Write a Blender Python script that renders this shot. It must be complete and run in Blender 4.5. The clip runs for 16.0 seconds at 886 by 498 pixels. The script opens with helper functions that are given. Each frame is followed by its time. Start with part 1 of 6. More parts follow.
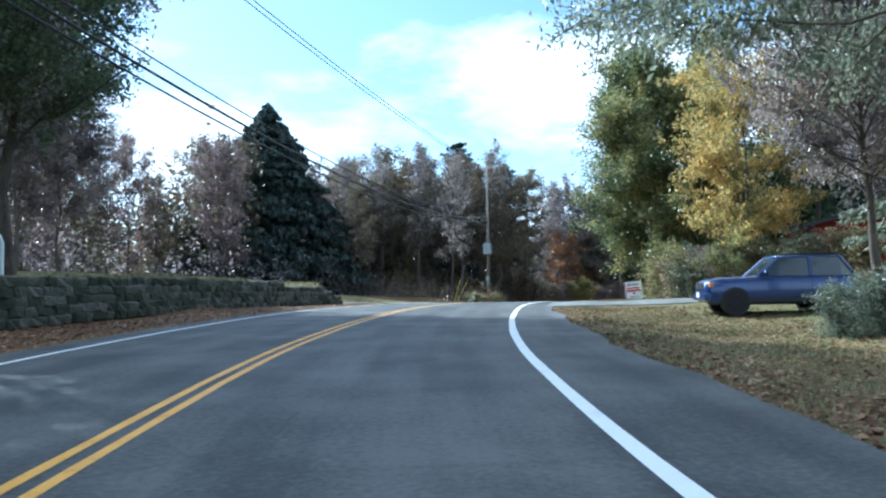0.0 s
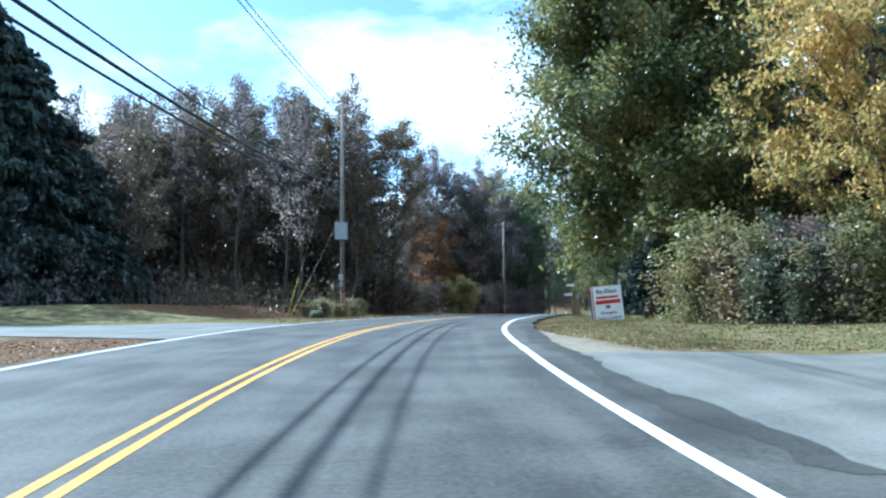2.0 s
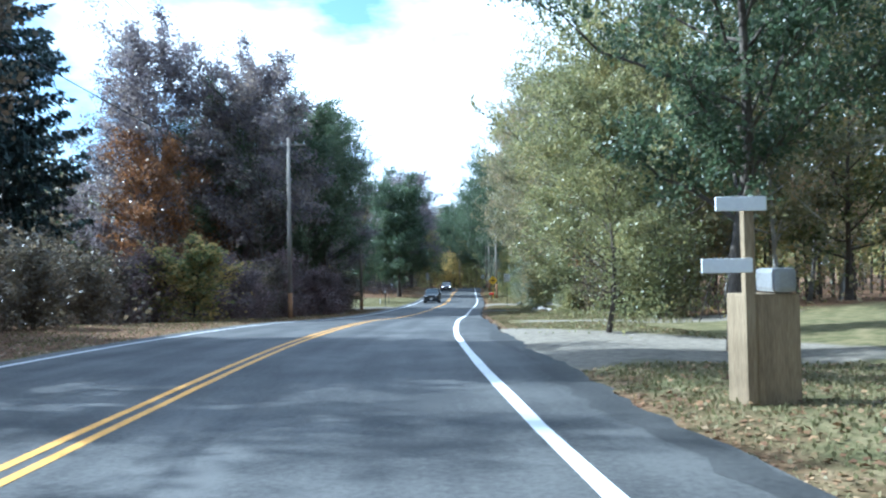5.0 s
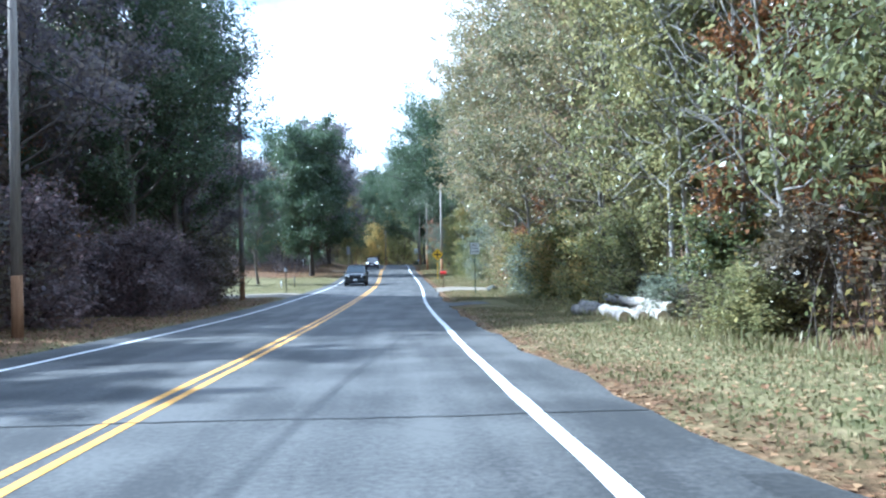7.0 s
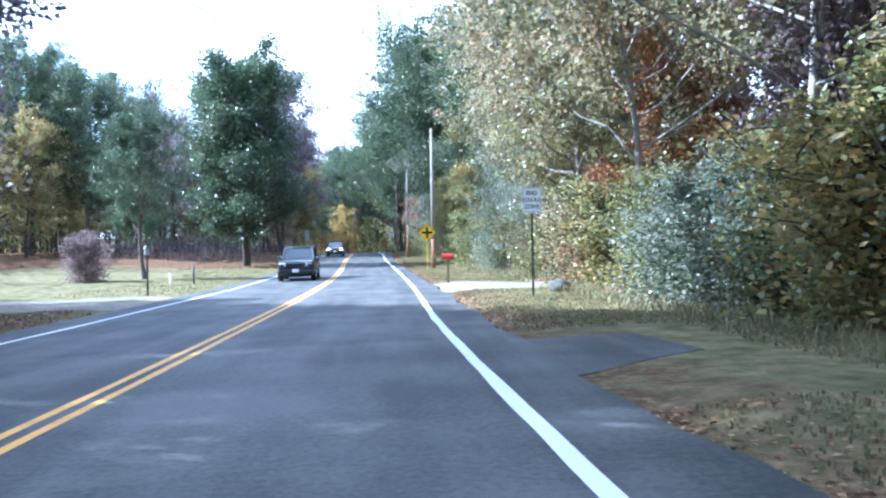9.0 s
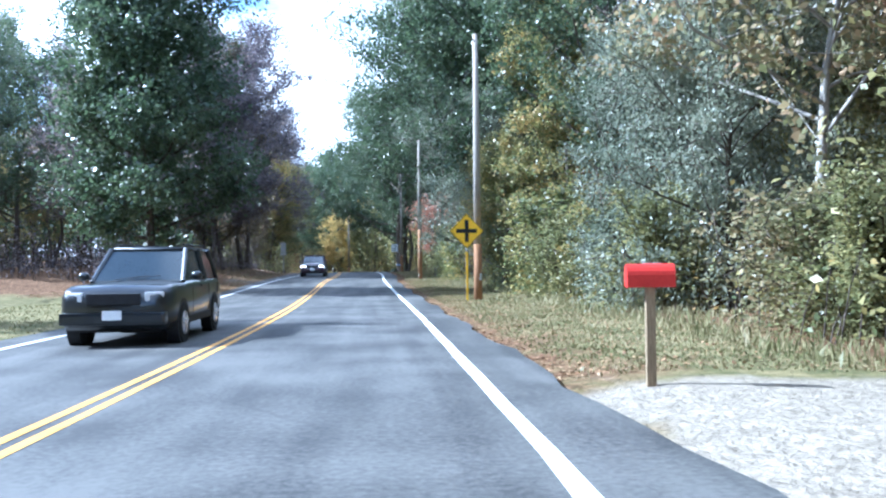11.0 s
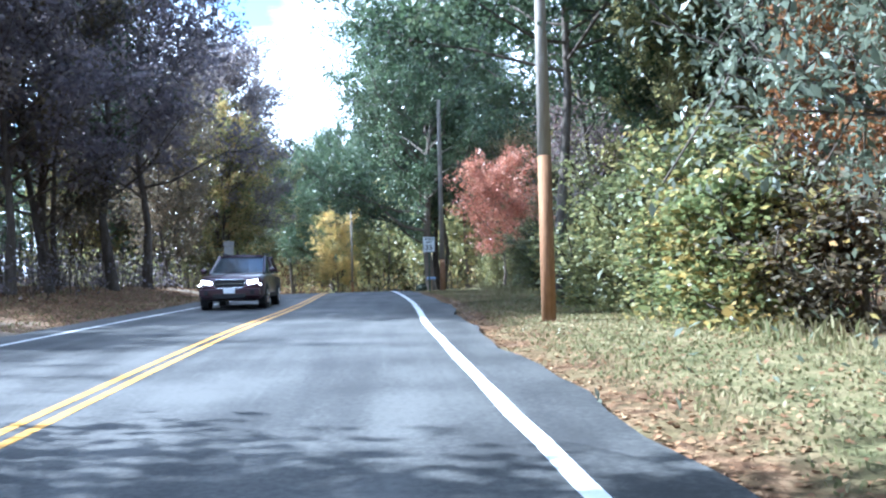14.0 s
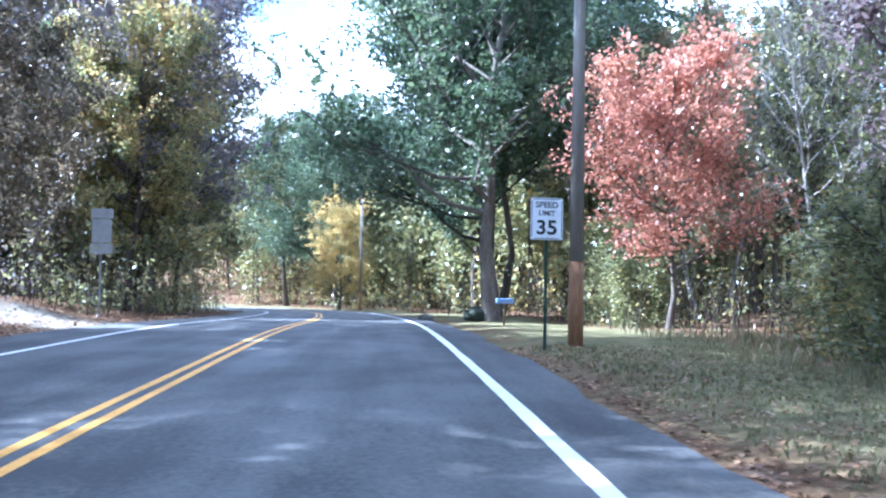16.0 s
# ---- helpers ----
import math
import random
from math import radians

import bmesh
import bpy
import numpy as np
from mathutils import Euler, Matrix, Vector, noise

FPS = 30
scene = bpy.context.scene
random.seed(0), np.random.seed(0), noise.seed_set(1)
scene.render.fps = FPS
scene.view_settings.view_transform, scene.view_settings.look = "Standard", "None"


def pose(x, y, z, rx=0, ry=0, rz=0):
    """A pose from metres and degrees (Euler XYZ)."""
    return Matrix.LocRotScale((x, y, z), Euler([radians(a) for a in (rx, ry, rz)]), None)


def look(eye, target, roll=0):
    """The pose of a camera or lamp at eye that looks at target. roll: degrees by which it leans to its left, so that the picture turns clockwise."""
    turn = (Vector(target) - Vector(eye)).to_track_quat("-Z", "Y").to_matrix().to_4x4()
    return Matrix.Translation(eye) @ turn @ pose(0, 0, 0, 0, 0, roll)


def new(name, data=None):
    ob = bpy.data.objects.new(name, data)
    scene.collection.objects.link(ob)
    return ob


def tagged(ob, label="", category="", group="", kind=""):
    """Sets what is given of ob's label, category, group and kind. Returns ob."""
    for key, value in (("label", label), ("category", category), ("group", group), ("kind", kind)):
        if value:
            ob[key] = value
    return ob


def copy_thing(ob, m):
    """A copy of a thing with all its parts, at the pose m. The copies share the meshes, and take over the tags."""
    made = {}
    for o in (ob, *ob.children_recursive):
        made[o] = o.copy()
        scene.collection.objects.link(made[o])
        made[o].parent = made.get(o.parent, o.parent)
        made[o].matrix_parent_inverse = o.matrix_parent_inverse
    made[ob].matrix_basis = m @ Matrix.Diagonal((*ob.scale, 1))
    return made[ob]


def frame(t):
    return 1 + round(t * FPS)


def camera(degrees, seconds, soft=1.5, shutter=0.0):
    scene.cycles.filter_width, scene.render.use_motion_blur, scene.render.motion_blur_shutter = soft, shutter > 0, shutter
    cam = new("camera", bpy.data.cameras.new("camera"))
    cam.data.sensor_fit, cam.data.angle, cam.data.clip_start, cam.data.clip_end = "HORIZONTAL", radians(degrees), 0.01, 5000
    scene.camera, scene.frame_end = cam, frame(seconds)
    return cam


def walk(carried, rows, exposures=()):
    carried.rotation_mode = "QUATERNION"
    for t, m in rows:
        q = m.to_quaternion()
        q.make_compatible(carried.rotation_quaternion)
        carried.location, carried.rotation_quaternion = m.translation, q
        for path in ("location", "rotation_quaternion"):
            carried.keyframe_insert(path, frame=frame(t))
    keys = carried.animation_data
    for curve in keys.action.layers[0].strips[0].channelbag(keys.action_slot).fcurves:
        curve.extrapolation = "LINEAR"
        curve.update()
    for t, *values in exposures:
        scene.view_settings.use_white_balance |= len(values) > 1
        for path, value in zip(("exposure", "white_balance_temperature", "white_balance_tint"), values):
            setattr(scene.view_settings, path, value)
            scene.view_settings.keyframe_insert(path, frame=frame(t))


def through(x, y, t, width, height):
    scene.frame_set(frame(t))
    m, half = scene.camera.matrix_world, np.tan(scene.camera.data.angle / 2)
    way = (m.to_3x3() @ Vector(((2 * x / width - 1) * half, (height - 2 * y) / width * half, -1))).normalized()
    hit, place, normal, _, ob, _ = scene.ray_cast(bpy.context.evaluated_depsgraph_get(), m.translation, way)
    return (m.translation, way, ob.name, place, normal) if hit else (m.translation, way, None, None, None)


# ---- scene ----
cam = camera(58.5, 16.0, soft=2.25)
PATH = [
    (0.0, pose(1.22, 2.02, 1.47, 93.39, 0.88, 1.40)),
    (0.5, pose(0.56, 9.17, 1.68, 93.90, 1.00, -0.82)),
    (1.0, pose(0.42, 16.35, 1.90, 93.82, 0.63, -3.30)),
    (1.5, pose(0.63, 23.55, 2.08, 93.51, 0.68, -6.49)),
    (2.0, pose(1.13, 30.82, 2.19, 93.07, 0.56, -10.28)),
    (2.5, pose(2.11, 38.04, 2.23, 92.71, 1.16, -13.90)),
    (3.0, pose(3.49, 45.22, 2.24, 92.47, 1.79, -16.68)),
    (3.5, pose(5.13, 52.44, 2.22, 92.19, 2.02, -18.73)),
    (4.0, pose(7.21, 59.61, 2.16, 91.83, 1.30, -21.63)),
    (4.5, pose(9.62, 66.69, 2.04, 91.67, 1.05, -24.14)),
    (5.0, pose(12.27, 73.63, 1.91, 91.56, 0.99, -25.74)),
    (5.5, pose(15.03, 80.41, 1.78, 91.42, 1.05, -26.62)),
    (5.8, pose(16.70, 84.39, 1.70, 91.37, 1.13, -27.23)),
    (6.0, pose(17.83, 87.01, 1.64, 91.04, 0.88, -28.03)),
    (6.5, pose(20.82, 93.40, 1.48, 90.35, 0.63, -30.05)),
    (7.0, pose(23.92, 99.64, 1.25, 89.80, 0.89, -31.53)),
    (7.5, pose(27.12, 105.76, 0.94, 89.28, 0.65, -32.61)),
    (8.0, pose(30.40, 111.76, 0.60, 88.71, 0.81, -33.19)),
    (8.5, pose(33.71, 117.76, 0.27, 88.98, 0.91, -33.40)),
    (9.0, pose(37.03, 123.79, 0.01, 89.16, 1.19, -33.54)),
    (9.5, pose(40.35, 129.79, -0.20, 89.45, 1.68, -33.49)),
    (10.0, pose(43.72, 135.78, -0.39, 90.23, 1.15, -33.75)),
    (10.5, pose(47.08, 141.72, -0.54, 90.59, 0.91, -33.83)),
    (11.0, pose(50.38, 147.56, -0.66, 90.76, 0.72, -33.53)),
    (11.5, pose(53.54, 153.26, -0.77, 90.78, 0.35, -32.97)),
    (11.8, pose(55.37, 156.62, -0.83, 90.74, 0.01, -32.71)),
    (12.0, pose(56.59, 158.83, -0.88, 91.01, 0.33, -32.73)),
    (12.5, pose(59.59, 164.30, -0.94, 91.02, 0.89, -32.74)),
    (13.0, pose(62.49, 169.80, -0.98, 91.34, 1.27, -32.81)),
    (13.5, pose(65.41, 175.34, -1.00, 91.35, 1.50, -32.81)),
    (14.0, pose(68.36, 180.98, -0.96, 91.80, 1.42, -32.69)),
    (14.5, pose(71.30, 186.63, -0.91, 92.15, 1.16, -32.43)),
    (15.0, pose(74.25, 192.25, -0.83, 92.43, 0.58, -32.15)),
    (15.5, pose(77.15, 197.77, -0.74, 92.51, -0.46, -31.86)),
    (16.0, pose(80.09, 203.44, -0.66, 92.41, -1.17, -31.59)),
]
walk(cam, PATH, exposures=[(0.0, 0.95, 4950, -2), (2.5, 1.0, 4750, -3), (3.7, 1.2, 4750, -1), (5.8, 1.2, 4700, 2), (6.7, 1.48, 4690, 4), (8.0, 1.72, 4630, 6), (9.0, 2.0, 4560, 10), (9.6, 2.05, 4560, 11), (11.8, 1.6, 4670, 7), (12.1, 1.62, 4670, 7), (12.6, 2.0, 4680, 6), (13.5, 2.22, 4760, 7), (14.2, 2.1, 4700, 8), (15.1, 2.3, 4600, 11), (15.5, 2.55, 4520, 12), (16.0, 2.62, 4480, 13)])

# ---- world and sun: clear autumn afternoon with bright clouds, sun to the left of the road's run ----
SUN_AZ, SUN_EL = radians(49), radians(39.2)          # to the left of +y, above the horizon
world = bpy.data.worlds.new("sky")
scene.world = world
world.use_nodes = True
wn, wl = world.node_tree.nodes, world.node_tree.links
wn.clear()
w_out = wn.new("ShaderNodeOutputWorld")
w_bg = wn.new("ShaderNodeBackground")
w_bg.inputs["Strength"].default_value = 0.12
w_sky = wn.new("ShaderNodeTexSky")
w_sky.sky_type = "NISHITA"
w_sky.sun_disc = False
w_sky.sun_elevation = SUN_EL
w_sky.sun_rotation = -SUN_AZ
w_sky.air_density, w_sky.dust_density = 1.0, 0.6
w_co = wn.new("ShaderNodeTexCoord")
w_map = wn.new("ShaderNodeMapping")
w_map.inputs["Scale"].default_value = (1.0, 1.0, 2.6)
w_map.inputs["Location"].default_value = (0.35, 0.2, 0.1)
w_noise = wn.new("ShaderNodeTexNoise")
w_noise.inputs["Scale"].default_value = 2.6
w_noise.inputs["Detail"].default_value = 7
w_noise.inputs["Roughness"].default_value = 0.55
w_ramp = wn.new("ShaderNodeValToRGB")
w_ramp.color_ramp.elements[0].position = 0.43
w_ramp.color_ramp.elements[1].position = 0.57
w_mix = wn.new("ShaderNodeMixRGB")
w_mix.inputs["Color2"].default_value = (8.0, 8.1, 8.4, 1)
wl.new(w_co.outputs["Generated"], w_map.inputs["Vector"])
wl.new(w_map.outputs["Vector"], w_noise.inputs["Vector"])
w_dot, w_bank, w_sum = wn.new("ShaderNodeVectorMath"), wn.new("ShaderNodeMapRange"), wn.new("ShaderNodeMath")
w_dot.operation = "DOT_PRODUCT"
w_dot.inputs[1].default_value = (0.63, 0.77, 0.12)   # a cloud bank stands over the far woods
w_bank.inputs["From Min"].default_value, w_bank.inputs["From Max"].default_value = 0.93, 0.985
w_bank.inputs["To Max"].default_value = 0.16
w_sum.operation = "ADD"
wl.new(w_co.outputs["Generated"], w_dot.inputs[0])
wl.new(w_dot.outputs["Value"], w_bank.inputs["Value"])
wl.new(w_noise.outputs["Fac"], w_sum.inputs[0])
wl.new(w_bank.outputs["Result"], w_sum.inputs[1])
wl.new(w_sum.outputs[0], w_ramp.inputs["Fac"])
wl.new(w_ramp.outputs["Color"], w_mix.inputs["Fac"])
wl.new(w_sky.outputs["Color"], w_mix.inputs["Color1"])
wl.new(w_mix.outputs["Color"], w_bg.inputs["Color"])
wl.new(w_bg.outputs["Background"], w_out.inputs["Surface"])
sun = new("sun", bpy.data.lights.new("sun", "SUN"))
sun.data.energy = 5.0
sun.data.angle = radians(0.53)
sun.data.color = (1.0, 0.95, 0.86)
sun.matrix_world = look((0, 0, 0), (math.sin(SUN_AZ) * math.cos(SUN_EL), -math.cos(SUN_AZ) * math.cos(SUN_EL), -math.sin(SUN_EL)))


# ---- materials ----
def nodes_of(name):
    m = bpy.data.materials.new(name)
    m.use_nodes = True
    nt = m.node_tree
    nt.nodes.clear()
    return m, nt.nodes, nt.links


def principled(name, stops, scale=4.0, rough=0.8, metal=0.0, bump=0.0, bump_scale=40.0, spec=0.3, detail=6, stretch=(1, 1, 1), vary=0.0, island=False):
    """A surface whose colour runs through stops by noise at two scales, with fine relief."""
    m, n, l = nodes_of(name)
    out, b = n.new("ShaderNodeOutputMaterial"), n.new("ShaderNodeBsdfPrincipled")
    co, mp = n.new("ShaderNodeTexCoord"), n.new("ShaderNodeMapping")
    mp.inputs["Scale"].default_value = stretch
    n1, n2 = n.new("ShaderNodeTexNoise"), n.new("ShaderNodeTexNoise")
    n1.inputs["Scale"].default_value, n1.inputs["Detail"].default_value = scale, detail
    n2.inputs["Scale"].default_value, n2.inputs["Detail"].default_value = scale * 9, 4
    mx = n.new("ShaderNodeMath")
    mx.operation = "MULTIPLY_ADD"
    mx.inputs[1].default_value = 0.45
    sc = n.new("ShaderNodeMath")
    sc.operation = "MULTIPLY"
    sc.inputs[1].default_value = 0.55
    l.new(co.outputs["Object"], mp.inputs["Vector"])
    l.new(mp.outputs["Vector"], n1.inputs["Vector"])
    l.new(mp.outputs["Vector"], n2.inputs["Vector"])
    l.new(n1.outputs["Fac"], sc.inputs[0])
    l.new(n2.outputs["Fac"], mx.inputs[0])
    l.new(sc.outputs[0], mx.inputs[2])
    fac = mx.outputs[0]
    if vary:
        rnd = n.new("ShaderNodeNewGeometry").outputs["Random Per Island"] if island else n.new("ShaderNodeObjectInfo").outputs["Random"]
        v = n.new("ShaderNodeMath")
        v.operation = "MULTIPLY_ADD"
        v.inputs[1].default_value = vary
        l.new(rnd, v.inputs[0])
        l.new(fac, v.inputs[2])
        v2 = n.new("ShaderNodeMath")
        v2.operation = "SUBTRACT"
        v2.inputs[1].default_value = vary / 2
        l.new(v.outputs[0], v2.inputs[0])
        fac = v2.outputs[0]
    r = n.new("ShaderNodeValToRGB")
    ramp_to(r, stops)
    l.new(fac, r.inputs["Fac"])
    l.new(r.outputs["Color"], b.inputs["Base Color"])
    b.inputs["Roughness"].default_value, b.inputs["Metallic"].default_value = rough, metal
    b.inputs["Specular IOR Level"].default_value = spec
    if bump:
        n3, bp = n.new("ShaderNodeTexNoise"), n.new("ShaderNodeBump")
        n3.inputs["Scale"].default_value, n3.inputs["Detail"].default_value = bump_scale, 5
        bp.inputs["Strength"].default_value, bp.inputs["Distance"].default_value = bump, 0.02
        l.new(mp.outputs["Vector"], n3.inputs["Vector"])
        l.new(n3.outputs["Fac"], bp.inputs["Height"])
        l.new(bp.outputs["Normal"], b.inputs["Normal"])
    l.new(b.outputs["BSDF"], out.inputs["Surface"])
    return m


def ramp_to(r, stops):
    e = r.color_ramp.elements
    e[0].position, e[0].color = stops[0][0], (*stops[0][1], 1)
    e[1].position, e[1].color = stops[-1][0], (*stops[-1][1], 1)
    for p, c in stops[1:-1]:
        k = e.new(p)
        k.color = (*c, 1)


def leaf_material(name, stops, through=0.46, gloss=0.6):
    """Leaves: colour by leaf, by patch of the crown and by tree; some light comes through."""
    m, n, l = nodes_of(name)
    out, b = n.new("ShaderNodeOutputMaterial"), n.new("ShaderNodeBsdfPrincipled")
    tr, mix = n.new("ShaderNodeBsdfTranslucent"), n.new("ShaderNodeMixShader")
    geo, co, ns, inf = n.new("ShaderNodeNewGeometry"), n.new("ShaderNodeTexCoord"), n.new("ShaderNodeTexNoise"), n.new("ShaderNodeObjectInfo")
    ns.inputs["Scale"].default_value, ns.inputs["Detail"].default_value = 0.45, 3
    a1, a2 = n.new("ShaderNodeMath"), n.new("ShaderNodeMath")
    a1.operation = a2.operation = "MULTIPLY_ADD"
    a1.inputs[1].default_value, a2.inputs[1].default_value = 0.42, 0.9
    a3 = n.new("ShaderNodeMath")
    a3.operation = "MULTIPLY_ADD"
    a3.inputs[1].default_value, a3.inputs[2].default_value = 0.22, -0.27
    r = n.new("ShaderNodeValToRGB")
    ramp_to(r, stops)
    l.new(co.outputs["Object"], ns.inputs["Vector"])
    l.new(inf.outputs["Random"], a3.inputs[0])
    l.new(a3.outputs[0], a2.inputs[2])
    l.new(ns.outputs["Fac"], a2.inputs[0])
    l.new(geo.outputs["Random Per Island"], a1.inputs[0])
    l.new(a2.outputs[0], a1.inputs[2])
    l.new(a1.outputs[0], r.inputs["Fac"])
    l.new(r.outputs["Color"], b.inputs["Base Color"])
    l.new(r.outputs["Color"], tr.inputs["Color"])
    b.inputs["Roughness"].default_value = 0.4
    b.inputs["Specular IOR Level"].default_value = gloss
    mix.inputs["Fac"].default_value = through
    l.new(b.outputs["BSDF"], mix.inputs[1])
    l.new(tr.outputs["BSDF"], mix.inputs[2])
    l.new(mix.outputs["Shader"], out.inputs["Surface"])
    return m


def asphalt_material(name, dark, light):
    """Worn asphalt: chips, patches, wheel tracks and cracks, laid out along the road by its own coordinates (across, along, in metres)."""
    m, n, l = nodes_of(name)
    out, b = n.new("ShaderNodeOutputMaterial"), n.new("ShaderNodeBsdfPrincipled")
    co = n.new("ShaderNodeUVMap")
    chips, patch, vor = n.new("ShaderNodeTexNoise"), n.new("ShaderNodeTexNoise"), n.new("ShaderNodeTexVoronoi")
    chips.inputs["Scale"].default_value, chips.inputs["Detail"].default_value = 16, 9
    chips.inputs["Roughness"].default_value = 0.75
    patch.inputs["Scale"].default_value, patch.inputs["Detail"].default_value = 0.6, 7
    st = n.new("ShaderNodeMapping")
    st.inputs["Scale"].default_value = (1.6, 0.14, 1)
    track = n.new("ShaderNodeTexNoise")
    track.inputs["Scale"].default_value, track.inputs["Detail"].default_value = 1.0, 4
    mxv = n.new("ShaderNodeMixRGB")
    mxv.inputs["Fac"].default_value = 0.12
    vor.feature = "DISTANCE_TO_EDGE"
    vor.inputs["Scale"].default_value = 0.16
    wob = n.new("ShaderNodeTexNoise")
    wob.inputs["Scale"].default_value, wob.inputs["Detail"].default_value = 0.9, 5
    l.new(co.outputs["UV"], wob.inputs["Vector"])
    l.new(co.outputs["UV"], mxv.inputs["Color1"])
    l.new(wob.outputs["Color"], mxv.inputs["Color2"])
    for t in (chips, patch, st):
        l.new(co.outputs["UV"], t.inputs["Vector"])
    l.new(mxv.outputs["Color"], vor.inputs["Vector"])
    l.new(st.outputs["Vector"], track.inputs["Vector"])
    sums = n.new("ShaderNodeMath")
    sums.operation = "MULTIPLY_ADD"
    sums.inputs[1].default_value = 0.36
    s2 = n.new("ShaderNodeMath")
    s2.operation = "MULTIPLY_ADD"
    s2.inputs[1].default_value = 0.4
    s3 = n.new("ShaderNodeMath")
    s3.operation = "MULTIPLY"
    s3.inputs[1].default_value = 0.54
    l.new(chips.outputs["Fac"], s3.inputs[0])
    l.new(patch.outputs["Fac"], s2.inputs[0])
    l.new(s3.outputs[0], s2.inputs[2])
    l.new(track.outputs["Fac"], sums.inputs[0])
    l.new(s2.outputs[0], sums.inputs[2])
    r = n.new("ShaderNodeValToRGB")
    ramp_to(r, [(0.57, dark), (0.655, [(a + b) / 2 for a, b in zip(dark, light)]), (0.74, light)])
    l.new(sums.outputs[0], r.inputs["Fac"])
    cr = n.new("ShaderNodeValToRGB")
    ramp_to(cr, [(0.0, (0.45, 0.45, 0.45)), (0.006, (1, 1, 1))])
    l.new(vor.outputs["Distance"], cr.inputs["Fac"])
    mul = n.new("ShaderNodeMixRGB")
    mul.blend_type, mul.inputs["Fac"].default_value = "MULTIPLY", 0.3
    l.new(r.outputs["Color"], mul.inputs["Color1"])
    l.new(cr.outputs["Color"], mul.inputs["Color2"])
    l.new(mul.outputs["Color"], b.inputs["Base Color"])
    b.inputs["Roughness"].default_value, b.inputs["Specular IOR Level"].default_value = 0.72, 0.35
    bp = n.new("ShaderNodeBump")
    bp.inputs["Strength"].default_value, bp.inputs["Distance"].default_value = 0.35, 0.01
    l.new(chips.outputs["Fac"], bp.inputs["Height"])
    l.new(bp.outputs["Normal"], b.inputs["Normal"])
    l.new(b.outputs["BSDF"], out.inputs["Surface"])
    return m


def ground_material():
    """Mown grass, dry grass, bare sandy soil and leaf litter, by the ground's own litter and sand shares."""
    m, n, l = nodes_of("ground_cover")
    out, b = n.new("ShaderNodeOutputMaterial"), n.new("ShaderNodeBsdfPrincipled")
    co = n.new("ShaderNodeTexCoord")

    def noise_of(scale, detail, stops):
        t, r = n.new("ShaderNodeTexNoise"), n.new("ShaderNodeValToRGB")
        t.inputs["Scale"].default_value, t.inputs["Detail"].default_value = scale, detail
        t.inputs["Roughness"].default_value = 0.65
        l.new(co.outputs["Object"], t.inputs["Vector"])
        ramp_to(r, stops)
        l.new(t.outputs["Fac"], r.inputs["Fac"])
        return t, r

    _, grass = noise_of(2.2, 9, [(0.3, (0.062, 0.066, 0.028)), (0.47, (0.135, 0.124, 0.056)), (0.62, (0.225, 0.185, 0.095)), (0.75, (0.29, 0.235, 0.132))])
    _, litter = noise_of(7.0, 9, [(0.33, (0.038, 0.021, 0.012)), (0.5, (0.125, 0.07, 0.037)), (0.66, (0.27, 0.17, 0.095))])
    _, sand = noise_of(5.0, 9, [(0.3, (0.16, 0.137, 0.105)), (0.7, (0.33, 0.29, 0.23))])
    edge, _ = noise_of(0.8, 8, [(0, (0, 0, 0)), (1, (1, 1, 1))])

    def share(attr, c1, c2):
        a = n.new("ShaderNodeAttribute")
        a.attribute_name = attr
        s, t, mx = n.new("ShaderNodeMath"), n.new("ShaderNodeMapRange"), n.new("ShaderNodeMixRGB")
        s.operation = "ADD"
        l.new(a.outputs["Fac"], s.inputs[0])
        l.new(edge.outputs["Fac"], s.inputs[1])
        t.inputs["From Min"].default_value, t.inputs["From Max"].default_value = 0.86, 1.14
        l.new(s.outputs[0], t.inputs["Value"])
        l.new(t.outputs["Result"], mx.inputs["Fac"])
        l.new(c1, mx.inputs["Color1"])
        l.new(c2, mx.inputs["Color2"])
        return mx.outputs["Color"]

    c = share("litter", grass.outputs["Color"], litter.outputs["Color"])
    c = share("sand", c, sand.outputs["Color"])
    l.new(c, b.inputs["Base Color"])
    b.inputs["Roughness"].default_value, b.inputs["Specular IOR Level"].default_value = 0.95, 0.1
    fine, bp = n.new("ShaderNodeTexNoise"), n.new("ShaderNodeBump")
    fine.inputs["Scale"].default_value, fine.inputs["Detail"].default_value = 14, 8
    bp.inputs["Strength"].default_value, bp.inputs["Distance"].default_value = 0.8, 0.06
    l.new(co.outputs["Object"], fine.inputs["Vector"])
    l.new(fine.outputs["Fac"], bp.inputs["Height"])
    l.new(bp.outputs["Normal"], b.inputs["Normal"])
    l.new(b.outputs["BSDF"], out.inputs["Surface"])
    return m


ASPHALT = asphalt_material("worn_asphalt", (0.037, 0.037, 0.0365), (0.109, 0.107, 0.1))
DRIVE_ASPHALT = asphalt_material("pale_asphalt", (0.108, 0.11, 0.102), (0.205, 0.2, 0.185))
GROUND = ground_material()
YELLOW_PAINT = principled("yellow_road_paint", [(0.25, (0.36, 0.19, 0.035)), (0.45, (0.66, 0.34, 0.06)), (0.7, (0.77, 0.42, 0.09))], 3, 0.6, bump=0.2, bump_scale=60)
WHITE_PAINT = principled("white_road_paint", [(0.25, (0.42, 0.42, 0.41)), (0.42, (0.76, 0.76, 0.74)), (0.7, (0.84, 0.84, 0.82))], 3, 0.6, bump=0.2, bump_scale=60)
